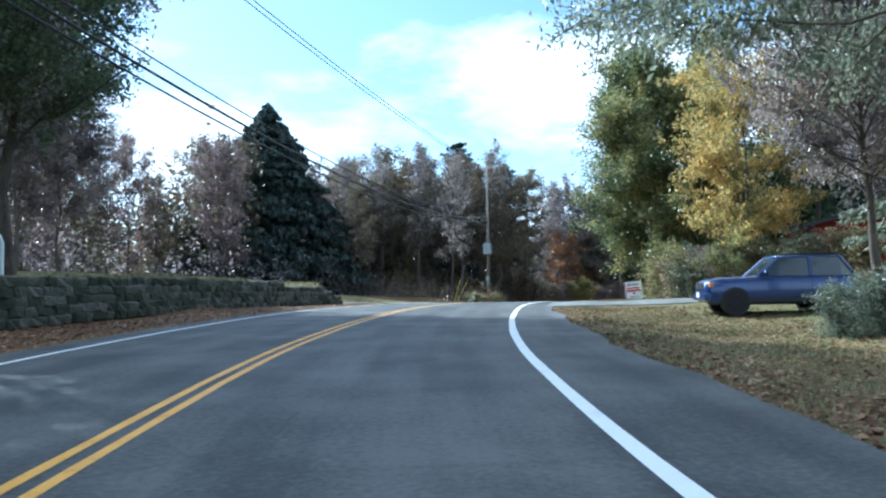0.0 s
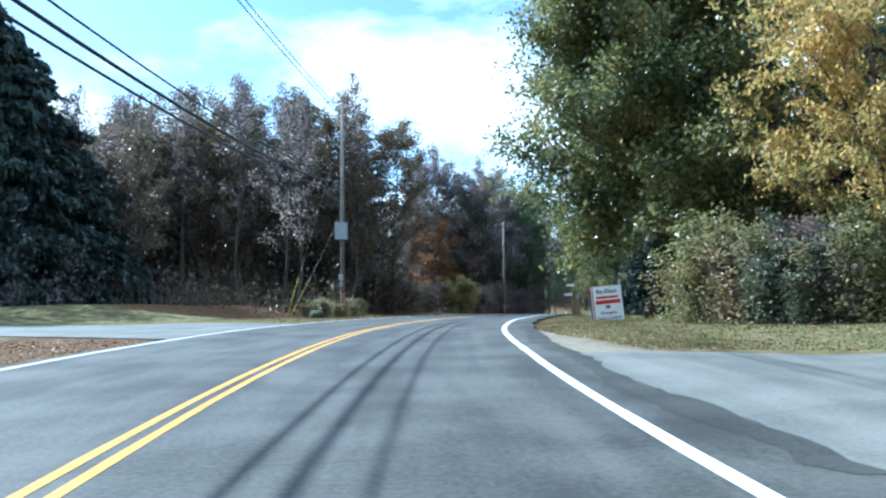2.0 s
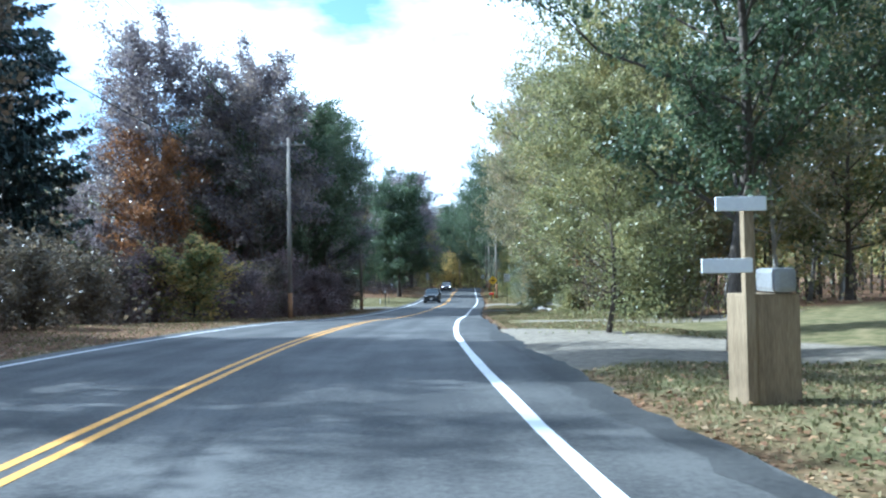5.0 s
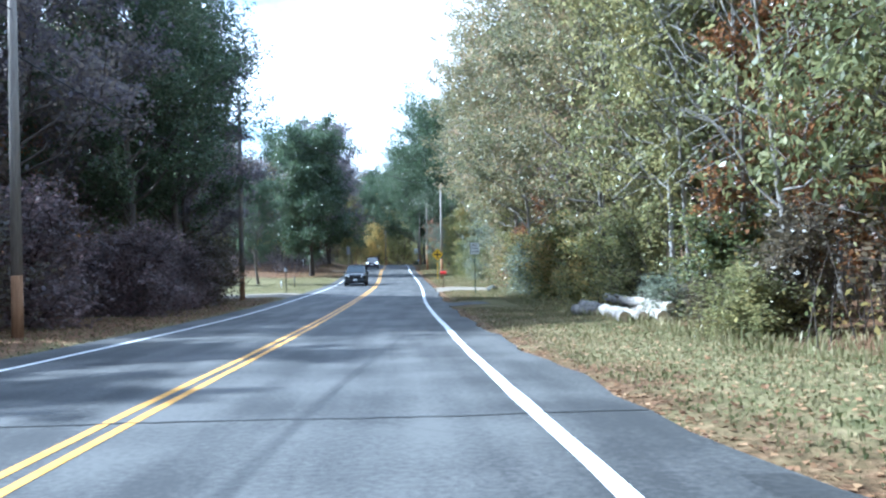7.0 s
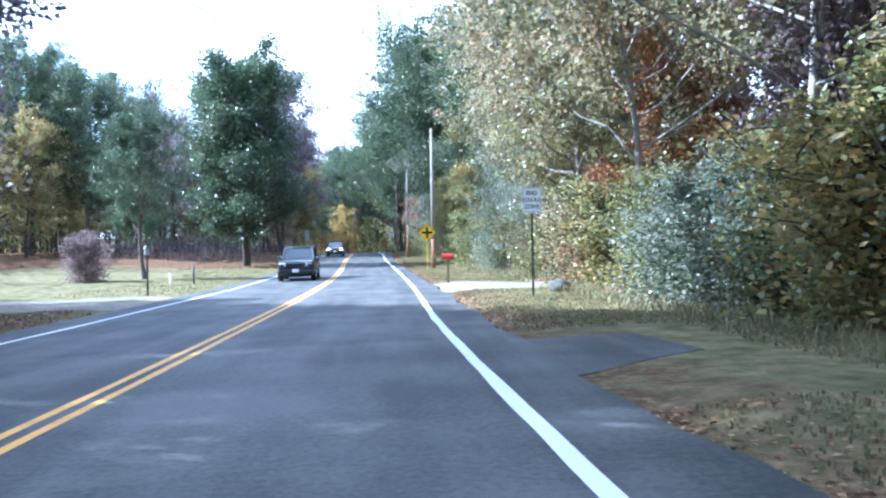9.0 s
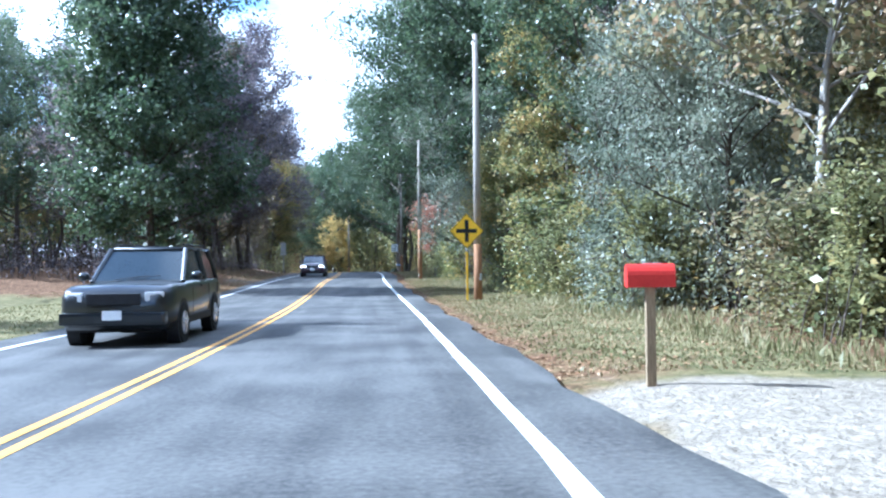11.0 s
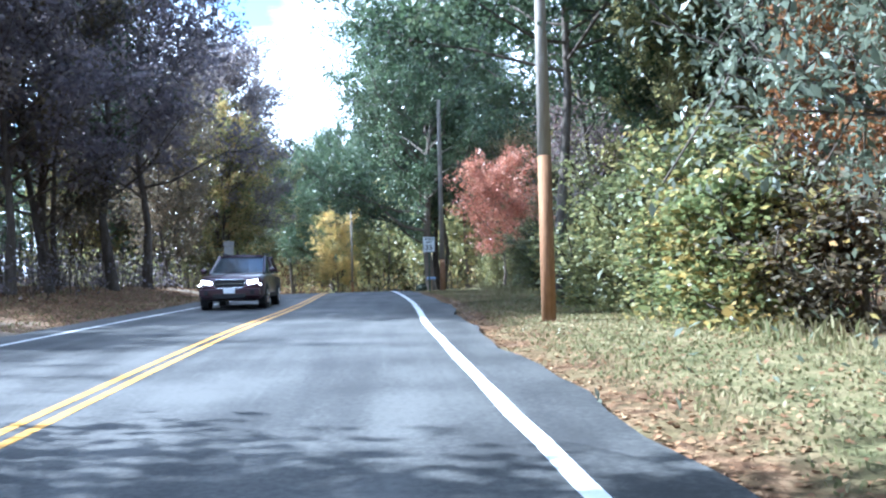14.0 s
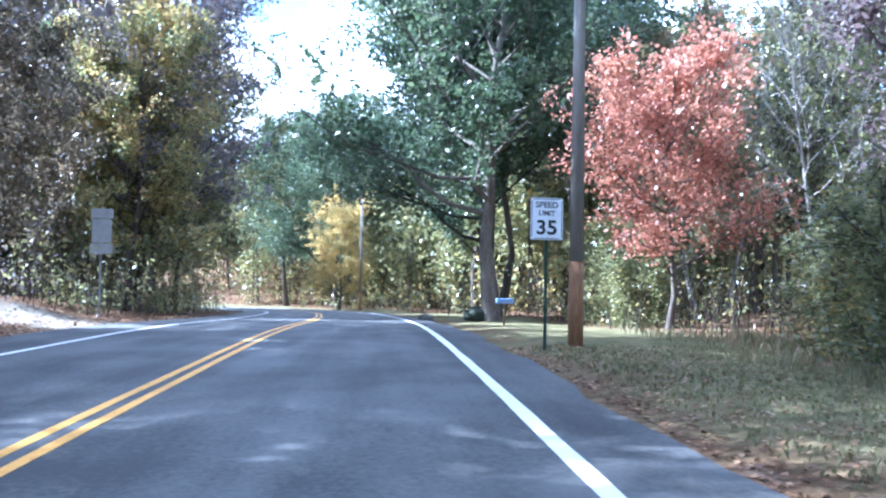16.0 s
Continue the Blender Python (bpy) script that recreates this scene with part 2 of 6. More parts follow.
BARK = principled("grey_brown_bark", [(0.3, (0.035, 0.027, 0.021)), (0.55, (0.11, 0.09, 0.072)), (0.75, (0.2, 0.175, 0.145))], 5, 0.95, bump=0.9, bump_scale=14, stretch=(1, 1, 0.25), vary=0.25)
PALE_BARK = principled("pale_grey_bark", [(0.3, (0.14, 0.125, 0.11)), (0.55, (0.3, 0.28, 0.25)), (0.75, (0.46, 0.44, 0.41))], 4, 0.9, bump=0.6, bump_scale=12, stretch=(1, 1, 0.5), vary=0.25)
POLE_WOOD = principled("weathered_pole_wood", [(0.3, (0.16, 0.13, 0.105)), (0.55, (0.3, 0.265, 0.225)), (0.75, (0.43, 0.4, 0.36))], 6, 0.9, bump=0.5, bump_scale=20, stretch=(1, 1, 0.06), vary=0.15)
POLE_BASE = principled("tarred_pole_wood", [(0.3, (0.13, 0.06, 0.025)), (0.55, (0.27, 0.145, 0.07)), (0.75, (0.37, 0.24, 0.14))], 6, 0.85, bump=0.4, bump_scale=20, stretch=(1, 1, 0.08))
GALVANISED = principled("galvanised_steel", [(0.3, (0.32, 0.34, 0.35)), (0.7, (0.55, 0.57, 0.58))], 9, 0.5, 0.8, bump=0.1)
CABLE = principled("black_cable", [(0.3, (0.012, 0.012, 0.013)), (0.7, (0.03, 0.03, 0.032))], 3, 0.6)
GREY_PAINT = principled("grey_equipment_paint", [(0.3, (0.3, 0.33, 0.34)), (0.7, (0.42, 0.45, 0.46))], 5, 0.5, bump=0.1)
DARK_ASPHALT = asphalt_material("dark_asphalt_edge", (0.027, 0.027, 0.0265), (0.069, 0.068, 0.064))
TAR = principled("black_crack_sealer", [(0.3, (0.012, 0.012, 0.013)), (0.7, (0.035, 0.035, 0.036))], 6, 0.55, bump=0.2)
SAND = principled("pale_gravelly_sand", [(0.3, (0.085, 0.08, 0.05)), (0.42, (0.17, 0.16, 0.13)), (0.6, (0.27, 0.26, 0.235)), (0.75, (0.34, 0.33, 0.3))], 0.8, 0.95, bump=0.7, bump_scale=30)
STONE = principled("mossy_field_stone", [(0.25, (0.02, 0.026, 0.016)), (0.5, (0.05, 0.055, 0.036)), (0.75, (0.14, 0.135, 0.12))], 3, 0.95, bump=0.9, bump_scale=12, vary=0.35)

LEAF = {
    "dark_green": leaf_material("oak_leaves_dark_green", [(0.1, (0.038, 0.06, 0.034)), (0.5, (0.09, 0.13, 0.065)), (0.9, (0.2, 0.23, 0.125))]),
    # brown leaves, with a purple glare haze put into their colour
    "dusk": leaf_material("oak_leaves_brown_hazed", [(0.1, (0.095, 0.083, 0.098)), (0.45, (0.21, 0.18, 0.195)), (0.7, (0.29, 0.245, 0.205)), (0.95, (0.4, 0.3, 0.21))], 0.6),
    "olive": leaf_material("leaves_olive_green", [(0.1, (0.08, 0.1, 0.046)), (0.5, (0.25, 0.255, 0.11)), (0.9, (0.5, 0.43, 0.18))]),
    "silver": leaf_material("leaves_grey_green", [(0.1, (0.08, 0.1, 0.07)), (0.5, (0.21, 0.24, 0.17)), (0.9, (0.42, 0.43, 0.33))]),
    "yellow": leaf_material("leaves_golden_yellow", [(0.1, (0.11, 0.15, 0.06)), (0.4, (0.26, 0.28, 0.11)), (0.6, (0.52, 0.38, 0.13)), (0.95, (0.8, 0.55, 0.19))], 0.62),
    "orange": leaf_material("leaves_russet_orange", [(0.1, (0.08, 0.055, 0.028)), (0.5, (0.3, 0.14, 0.055)), (0.9, (0.46, 0.25, 0.1))]),
    "red": leaf_material("leaves_coral_red", [(0.1, (0.22, 0.09, 0.062)), (0.5, (0.52, 0.23, 0.15)), (0.9, (0.67, 0.43, 0.26))]),
    "brown": leaf_material("leaves_dull_brown", [(0.1, (0.055, 0.048, 0.035)), (0.5, (0.145, 0.12, 0.075)), (0.9, (0.28, 0.2, 0.12))]),
    "mauve": leaf_material("leaves_faded_mauve", [(0.1, (0.08, 0.066, 0.066)), (0.5, (0.22, 0.165, 0.16)), (0.9, (0.42, 0.27, 0.24))]),
    "mixed": leaf_material("leaves_green_turning", [(0.1, (0.055, 0.08, 0.036)), (0.4, (0.18, 0.21, 0.085)), (0.64, (0.41, 0.34, 0.12)), (0.92, (0.56, 0.33, 0.13))]),
    "blush": leaf_material("leaves_pale_green_and_pink", [(0.1, (0.09, 0.092, 0.052)), (0.38, (0.235, 0.235, 0.12)), (0.62, (0.39, 0.31, 0.165)), (0.92, (0.52, 0.31, 0.21))], 0.5),
    "needles": leaf_material("dark_needles", [(0.1, (0.016, 0.028, 0.026)), (0.5, (0.04, 0.06, 0.052)), (0.9, (0.085, 0.11, 0.095))], 0.15, 0.25),
}

# ---- the road's line: centre stations ----
STATIONS = np.array([
    (0.90, -38, -1.00), (-0.40, -11, -0.13), (-1.00, 1.90, 0.27), (-1.68, 14.98, 0.66), (-1.08, 28.25, 0.95), (0.36, 41.47, 1.04),
    (2.94, 54.52, 1.01), (6.87, 67.10, 0.85), (11.78, 79.37, 0.61), (17.15, 91.44, 0.35), (23.08, 103.18, -0.07), (29.17, 114.80, -0.70),
    (35.38, 126.30, -1.23), (41.71, 137.74, -1.61), (48.12, 149.10, -1.87), (54.40, 160.51, -2.08), (60.56, 171.99, -2.19),
    (66.60, 183.56, -2.15), (72.64, 195.14, -2.00), (78.00, 204.50, -1.86), (85.70, 219.60, -1.83), (91.55, 231.30, -2.17),
    (95.60, 240.40, -2.46), (100.30, 252.50, -2.84), (103.4, 265.0, -3.25), (103.2, 280.0, -3.62), (98.0, 296.0, -4.07), (87.0, 311.0, -4.42), (72.0, 324.0, -4.67)])


def spline(p, step=1.0):
    """Catmull-Rom through the stations, resampled evenly; returns arc length from the station next to the start, and the points."""
    pts = []
    q = np.vstack([2 * p[0] - p[1], p, 2 * p[-1] - p[-2]])
    for i in range(1, len(q) - 2):
        a, b, c, d = q[i - 1:i + 3]
        for t in np.linspace(0, 1, 40, endpoint=False):
            pts.append(0.5 * ((2 * b) + (c - a) * t + (2 * a - 5 * b + 4 * c - d) * t * t + (3 * b - a - 3 * c + d) * t ** 3))
    pts = np.array(pts + [p[-1]])
    arc = np.r_[0, np.cumsum(np.linalg.norm(np.diff(pts[:, :2], axis=0), axis=1))]
    zero = arc[80]
    even = np.arange(0, arc[-1], step)
    return even - zero, np.stack([np.interp(even, arc, pts[:, k]) for k in range(3)], 1)


RS, RP = spline(STATIONS)
RT = np.gradient(RP[:, :2], axis=0)
RT /= np.linalg.norm(RT, axis=1)[:, None]


def along(s, u, lift=0.0):
    """The place s metres along the road and u metres to the right of its centre line, at the road's height."""
    x, y, z = (np.interp(s, RS, RP[:, k]) for k in range(3))
    tx, ty = np.interp(s, RS, RT[:, 0]), np.interp(s, RS, RT[:, 1])
    return np.array((x + u * ty, y - u * tx, z + lift))


def heading(s):
    """The yaw of the road at s, in degrees to the left of +y."""
    return math.degrees(math.atan2(-np.interp(s, RS, RT[:, 0]), np.interp(s, RS, RT[:, 1])))


def road_coords(xy):
    """s and u of many places at once, by the nearest point of the centre line."""
    xy = np.asarray(xy, float)
    s, u = np.empty(len(xy)), np.empty(len(xy))
    for i in range(0, len(xy), 4000):
        b = xy[i:i + 4000]
        k = ((b[:, None, :] - RP[None, :, :2]) ** 2).sum(2).argmin(1)
        v = b - RP[k, :2]
        s[i:i + 4000] = RS[k] + (v * RT[k]).sum(1)
        u[i:i + 4000] = v[:, 0] * RT[k, 1] - v[:, 1] * RT[k, 0]
        far = np.abs(u[i:i + 4000]) < np.linalg.norm(v, axis=1) * 0.7
        u[i:i + 4000] = np.where(far, np.linalg.norm(v, axis=1) * np.sign(u[i:i + 4000] + 1e-9), u[i:i + 4000])
    return s, u


def smooth(a, b, x):
    t = np.clip((x - a) / (b - a), 0, 1)
    return t * t * (3 - 2 * t)


EDGE_L = -4.5                      # left edge of the pavement


def edge_r(s):
    """The right edge of the pavement, which narrows along the road."""
    return np.interp(s, (-40, 24, 38, 54, 90, 108, 200, 228, 400), (5.4, 5.35, 5.1, 5.2, 4.9, 4.78, 4.72, 4.55, 4.5))



def ground_height(xy):
    xy = np.atleast_2d(np.asarray(xy, float))[:, :2]
    s, u = road_coords(xy)
    z = np.interp(s, RS, RP[:, 2])
    paved = (u > 0) * (smooth(29.5, 30.5, s) * smooth(45, 44, s) + smooth(137.2, 138, s) * smooth(143.8, 143, s))
    dip = 0.10 - 0.065 * paved                    # the pavement stands above the soil, but hardly where drives meet it
    z = z - dip
    off = np.maximum(u - edge_r(s), EDGE_L - u)
    z = z + dip * smooth(0.1, 1.2, off)
    roll = np.sin(xy[:, 0] * 0.31 + 1.3) * np.cos(xy[:, 1] * 0.27) * 0.10 + np.sin(xy[:, 0] * 0.83) * np.sin(xy[:, 1] * 0.71 + 0.5) * 0.05
    z = z + roll * smooth(1.0, 5.0, off)
    z = z - 0.2 * smooth(5.6, 8.0, u) * smooth(34, 24, s)
    # raised lawn held by the stone wall
    z = z + 1.33 * smooth(-9.1, -9.7, u) * smooth(49.5, 48.0, s) * smooth(-30, -20, s) + 0.9 * smooth(-10, -28, u) * smooth(50, 44, s) * smooth(-30, -20, s)
    # grassy rise beyond the side road
    z = z + 0.8 * smooth(-9, -20, u) * smooth(62, 68, s) * smooth(100, 84, s)
    # wooded bank on the left near the end, and a gentle rise behind the right woods
    z = z + 0.55 * smooth(-6, -10, u) * smooth(196, 214, s) * smooth(262, 250, s)
    z = z + 0.5 * smooth(9, 22, u) + 0.35 * smooth(-9, -20, u) * smooth(104, 120, s)
    # a steep wooded knoll past the bend, and a far wooded hill ahead
    z = z + 11 * smooth(46, 8, np.hypot(xy[:, 0] - 136, xy[:, 1] - 330))
    z = z + 9 * smooth(320, 620, s) * smooth(40, 420, np.abs(u)) * smooth(200, 330, xy[:, 1])
    return z


def ground_at(x, y):
    return float(ground_height([(x, y)])[0])


# ---- mesh helpers ----
class Shape:
    """Collects vertices and quads or triangles, then becomes one mesh."""

    def __init__(self):
        self.v, self.f, self.n = [], [], 0

    def add(self, v, f):
        v = np.asarray(v, float).reshape(-1, 3)
        self.v.append(v)
        self.f.extend([tuple(int(i) + self.n for i in q) for q in f])
        self.n += len(v)
        return self

    def box(self, size, at=(0, 0, 0), turn=(0, 0, 0), bevel=0.0):
        bm = bmesh.new()
        bmesh.ops.create_cube(bm, size=1)
        bmesh.ops.scale(bm, vec=size, verts=bm.verts)
        if bevel:
            bmesh.ops.bevel(bm, geom=bm.edges[:], offset=bevel, segments=2, affect="EDGES", profile=0.7)
        bm.transform(pose(*at, *turn))
        return self.take(bm)

    def rod(self, a, b, r, r2=None, sides=10, cap=True):
        a, b = Vector(a), Vector(b)
        bm = bmesh.new()
        bmesh.ops.create_cone(bm, cap_ends=cap, segments=sides, radius1=r, radius2=r if r2 is None else r2, depth=(b - a).length)
        bm.transform(Matrix.Translation((a + b) / 2) @ (b - a).to_track_quat("Z", "Y").to_matrix().to_4x4())
        return self.take(bm)

    def ball(self, at, size, sub=2):
        bm = bmesh.new()
        bmesh.ops.create_icosphere(bm, subdivisions=sub, radius=1)
        bmesh.ops.scale(bm, vec=size, verts=bm.verts)
        bmesh.ops.translate(bm, vec=at, verts=bm.verts)
        return self.take(bm)

    def prism(self, outline, depth, m=None, bevel=0.0):
        """An outline of (x, z) given a thickness along y, centred on y = 0."""
        bm = bmesh.new()
        f = bm.faces.new([bm.verts.new((x, -depth / 2, z)) for x, z in outline])
        g = bmesh.ops.extrude_face_region(bm, geom=[f])
        bmesh.ops.translate(bm, vec=(0, depth, 0), verts=[e for e in g["geom"] if isinstance(e, bmesh.types.BMVert)])
        bmesh.ops.recalc_face_normals(bm, faces=bm.faces[:])
        if bevel:
            bmesh.ops.bevel(bm, geom=bm.edges[:], offset=bevel, segments=2, affect="EDGES", profile=0.7)
        if m is not None:
            bm.transform(m)
        return self.take(bm)

    def take(self, bm):
        bm.verts.index_update()
        self.add([v.co[:] for v in bm.verts], [[v.index for v in f.verts] for f in bm.faces])
        bm.free()
        return self

    def tube(self, pts, radii, sides=6):
        pts, radii = np.asarray(pts, float), np.asarray(radii, float)
        d = np.gradient(pts, axis=0)
        d /= np.linalg.norm(d, axis=1)[:, None] + 1e-9
        ref = np.where(np.abs(d[:, 2:3]) > 0.9, np.array([[1.0, 0, 0]]), np.array([[0, 0, 1.0]]))
        a = np.cross(d, ref)
        a /= np.linalg.norm(a, axis=1)[:, None] + 1e-9
        b = np.cross(d, a)
        k = np.arange(sides) / sides * 2 * np.pi
        ring = pts[:, None] + radii[:, None, None] * (a[:, None] * np.cos(k)[None, :, None] + b[:, None] * np.sin(k)[None, :, None])
        f = [(i * sides + j, i * sides + (j + 1) % sides, (i + 1) * sides + (j + 1) % sides, (i + 1) * sides + j) for i in range(len(pts) - 1) for j in range(sides)]
        return self.add(ring, f)

    def mesh(self, name, material, smooth_shade=False):
        me = bpy.data.meshes.new(name)
        v = np.vstack(self.v)
        me.from_pydata(v.tolist(), [], self.f)
        me.materials.append(material)
        if smooth_shade:
            me.polygons.foreach_set("use_smooth", [True] * len(me.polygons))
        me.update()
        return me


def quads_mesh(name, corners, material):
    """Many loose four-cornered pieces, n x 4 x 3, as one mesh."""
    n = len(corners)
    me = bpy.data.meshes.new(name)
    me.vertices.add(n * 4)
    me.vertices.foreach_set("co", corners.reshape(-1).astype(np.float32))
    me.loops.add(n * 4)
    me.loops.foreach_set("vertex_index", np.arange(n * 4, dtype=np.int32))
    me.polygons.add(n)
    me.polygons.foreach_set("loop_start", np.arange(0, n * 4, 4, dtype=np.int32))
    me.materials.append(material)
    me.update(calc_edges=True)
    return me


def part(name, shape, material, parent, label="", smooth_shade=False):
    ob = new(name, shape if isinstance(shape, bpy.types.Mesh) else shape.mesh(name, material, smooth_shade))
    ob.parent = parent
    if label:
        tagged(ob, label)
    return ob


def thing(name, m, label, category, group="", kind=""):
    ob = tagged(new(name), label, category, group, kind)
    ob.empty_display_size = 0.2
    ob.matrix_basis = m
    return ob


# ---- ground, one sheet out to the horizon ----
def graded(lo, hi, step, far, growth=1.22):
    mid = list(np.arange(lo, hi + 0.01, step))
    d, a, b = step, lo, hi
    left, right = [], []
    while a > lo - far:
        d *= growth
        a -= d
        left.append(a)
        b += d
        right.append(b)
    return np.array(left[::-1] + mid + right)


gx, gy = graded(-34, 120, 1.0, 2600), graded(-14, 290, 1.0, 2600)
GX, GY = np.meshgrid(gx, gy)
gxy = np.stack([GX.ravel(), GY.ravel()], 1)
gz = ground_height(gxy)
nx, ny = len(gx), len(gy)
gi = np.arange(nx * ny).reshape(ny, nx)
gq = np.stack([gi[:-1, :-1], gi[:-1, 1:], gi[1:, 1:], gi[1:, :-1]], -1).reshape(-1, 4)
ground_mesh = bpy.data.meshes.new("ground")
ground_mesh.from_pydata(np.column_stack([gxy, gz]).tolist(), [], gq.tolist())
ground_mesh.materials.append(GROUND)
gs, gu = road_coords(gxy)
litter = 0.25 + 0.0 * gs
litter += 0.55 * smooth(8.5, 11, gu) * smooth(100, 108, gs)                       # under the right woods
litter += 0.27 * smooth(6.6, 5.0, gu) * (gu > 0)                                 # leaves gathered at the pavement's edge
litter += 0.06 * smooth(8.2, 6.2, gu) * (gu > 0) * smooth(104, 112, gs) * smooth(236, 226, gs)
litter += 0.45 * smooth(-4.4, -5.5, gu) * smooth(102, 92, gs) * smooth(66, 72, gs)
litter += 0.75 * smooth(-4.4, -5.4, gu) * smooth(192, 202, gs)                      # leafy bank
litter += 0.6 * smooth(-4.4, -6, gu) * smooth(92, 98, gs) * smooth(158, 148, gs)
litter += 0.6 * smooth(-4.4, -5.2, gu) * smooth(-9.2, -8.5, gu) * smooth(52, 49, gs)
litter += 0.6 * smooth(-24, -34, gu)
litter += 0.3 * smooth(60, 40, gs) * (gu > 0) * smooth(12, 7, gu)
sand = 0.82 * smooth(41, 43, gs) * smooth(60, 52, gs) * smooth(4.6, 5.0, gu) * smooth(7.8 - 0.12 * (gs - 43), 6.2 - 0.12 * (gs - 43), gu)
cut = gs + 1.8 * (gu - 5)
sand += 0.82 * smooth(85, 87, gs) * smooth(100.5, 98, cut) * smooth(4.6, 5.0, gu) * smooth(12, 10, gu)       # pull-off, and a second strip past a tongue of grass
sand += 0.8 * smooth(101, 102.2, gs) * smooth(105.5, 104, gs) * smooth(5.4, 6.4, gu) * smooth(17, 14, gu)
sand += 0.82 * smooth(158, 160, gs) * smooth(167.5, 165.5, gs) * smooth(4.6, 5.0, gu) * smooth(12, 9.5, gu)
sand += 0.82 * smooth(152, 154, gs) * smooth(161, 159, gs) * smooth(-4.2, -4.6, gu) * smooth(-16, -13, gu)
sand += 0.7 * smooth(238, 240, gs - 0.6 * (-gu - 4.5)) * smooth(246, 243.5, gs - 0.6 * (-gu - 4.5)) * smooth(-4.2, -4.6, gu) * smooth(-14, -11, gu)
sand += 0.5 * smooth(203, 206, gs + 0.8 * gu) * smooth(214, 210, gs + 0.8 * gu) * smooth(-4.2, -4.6, gu) * smooth(-8.5, -6.5, gu)
sand += 0.3 * smooth(5.6, 5.0, gu) * (gu > 0)
for nm, val in (("litter", litter), ("sand", sand)):
    ground_mesh.attributes.new(nm, "FLOAT", "POINT").data.foreach_set("value", np.clip(val, 0, 1).astype(np.float32))
ground_mesh.polygons.foreach_set("use_smooth", [True] * len(ground_mesh.polygons))
tagged(new("ground", ground_mesh), "grassy, leaf-strewn ground along a country road", "ground", kind="structure")


def strip(name, s_list, u_left, u_right, lift, material, thick=0.0, columns=1, label="", category="", kind="structure", wobble=0.0, seed=1):
    """A ribbon along the road between two side distances, which may be functions of s. Its own coordinates are metres across and along."""
    rng = np.random.default_rng(seed)
    ul = u_left if callable(u_left) else (lambda s: u_left)
    ur = u_right if callable(u_right) else (lambda s: u_right)
    rows, uv = [], []
    for s in s_list:
        a, b = ul(s) + rng.normal(0, 1) * wobble, ur(s) + rng.normal(0, 1) * wobble
        us = list(np.linspace(a, b, columns + 1))
        pts = [along(s, u, lift) for u in us]
        if thick:
            pts = [along(s, us[0], lift - thick)] + pts + [along(s, us[-1], lift - thick)]
            us = [us[0]] + us + [us[-1]]
        rows.append(pts)
        uv.append([(u, s) for u in us])
    w = len(rows[0])
    v = [p for r in rows for p in r]
    f = [(i * w + j, i * w + j + 1, (i + 1) * w + j + 1, (i + 1) * w + j) for i in range(len(rows) - 1) for j in range(w - 1)]
    sh = Shape().add(v, f)
    me = sh.mesh(name, material)
    flat = [c for r in uv for c in r]
    layer = me.uv_layers.new(name="UVMap")
    for lp in me.loops:
        layer.data[lp.index].uv = flat[lp.vertex_index]
    ob = new(name, me)
    return tagged(ob, label, category, kind=kind)


S_ALL = np.arange(-38, 360, 1.0)
strip("road", S_ALL, EDGE_L, lambda s: edge_r(s) + 0.08 * math.sin(s * 0.9) + 0.05 * math.sin(s * 2.3), 0.0, ASPHALT, 0.25, 8, "worn grey two-lane asphalt country road with patches", "road")
for u0, nm in ((-0.16, ""), (0.06, "")):
    strip("centre_line", S_ALL, u0, u0 + 0.10, 0.004, YELLOW_PAINT, label="solid yellow centre line painted on the asphalt", category="road marking", wobble=0.004, seed=3)


def white_r(s):
    return float(np.interp(s, (-40, 5, 22, 31, 45, 60, 80, 95, 105, 125, 146, 180, 209, 219, 230, 400), (3.7, 3.7, 3.97, 4.15, 4.33, 4.2, 3.82, 3.65, 3.65, 3.85, 3.75, 3.9, 3.88, 3.62, 3.62, 3.62)))


def white_l(s):
    return float(np.interp(s, (-40, 11, 26, 42, 58, 80, 101, 116, 136, 151, 185, 198, 204, 215, 226, 234, 400), (-3.55, -3.6, -3.9, -4.15, -4.35, -4.1, -3.75, -3.5, -3.45, -3.62, -3.68, -3.8, -3.7, -3.5, -3.15, -2.95, -3.2)))


strip("edge_line", S_ALL, lambda s: white_r(s) - 0.075, lambda s: white_r(s) + 0.075, 0.004, WHITE_PAINT, label="solid white edge line painted on the asphalt", category="road marking", wobble=0.006, seed=4)
strip("edge_line", S_ALL, lambda s: white_l(s) - 0.06, lambda s: white_l(s) + 0.06, 0.004, WHITE_PAINT, label="solid white edge line painted on the asphalt", category="road marking", wobble=0.006, seed=5)

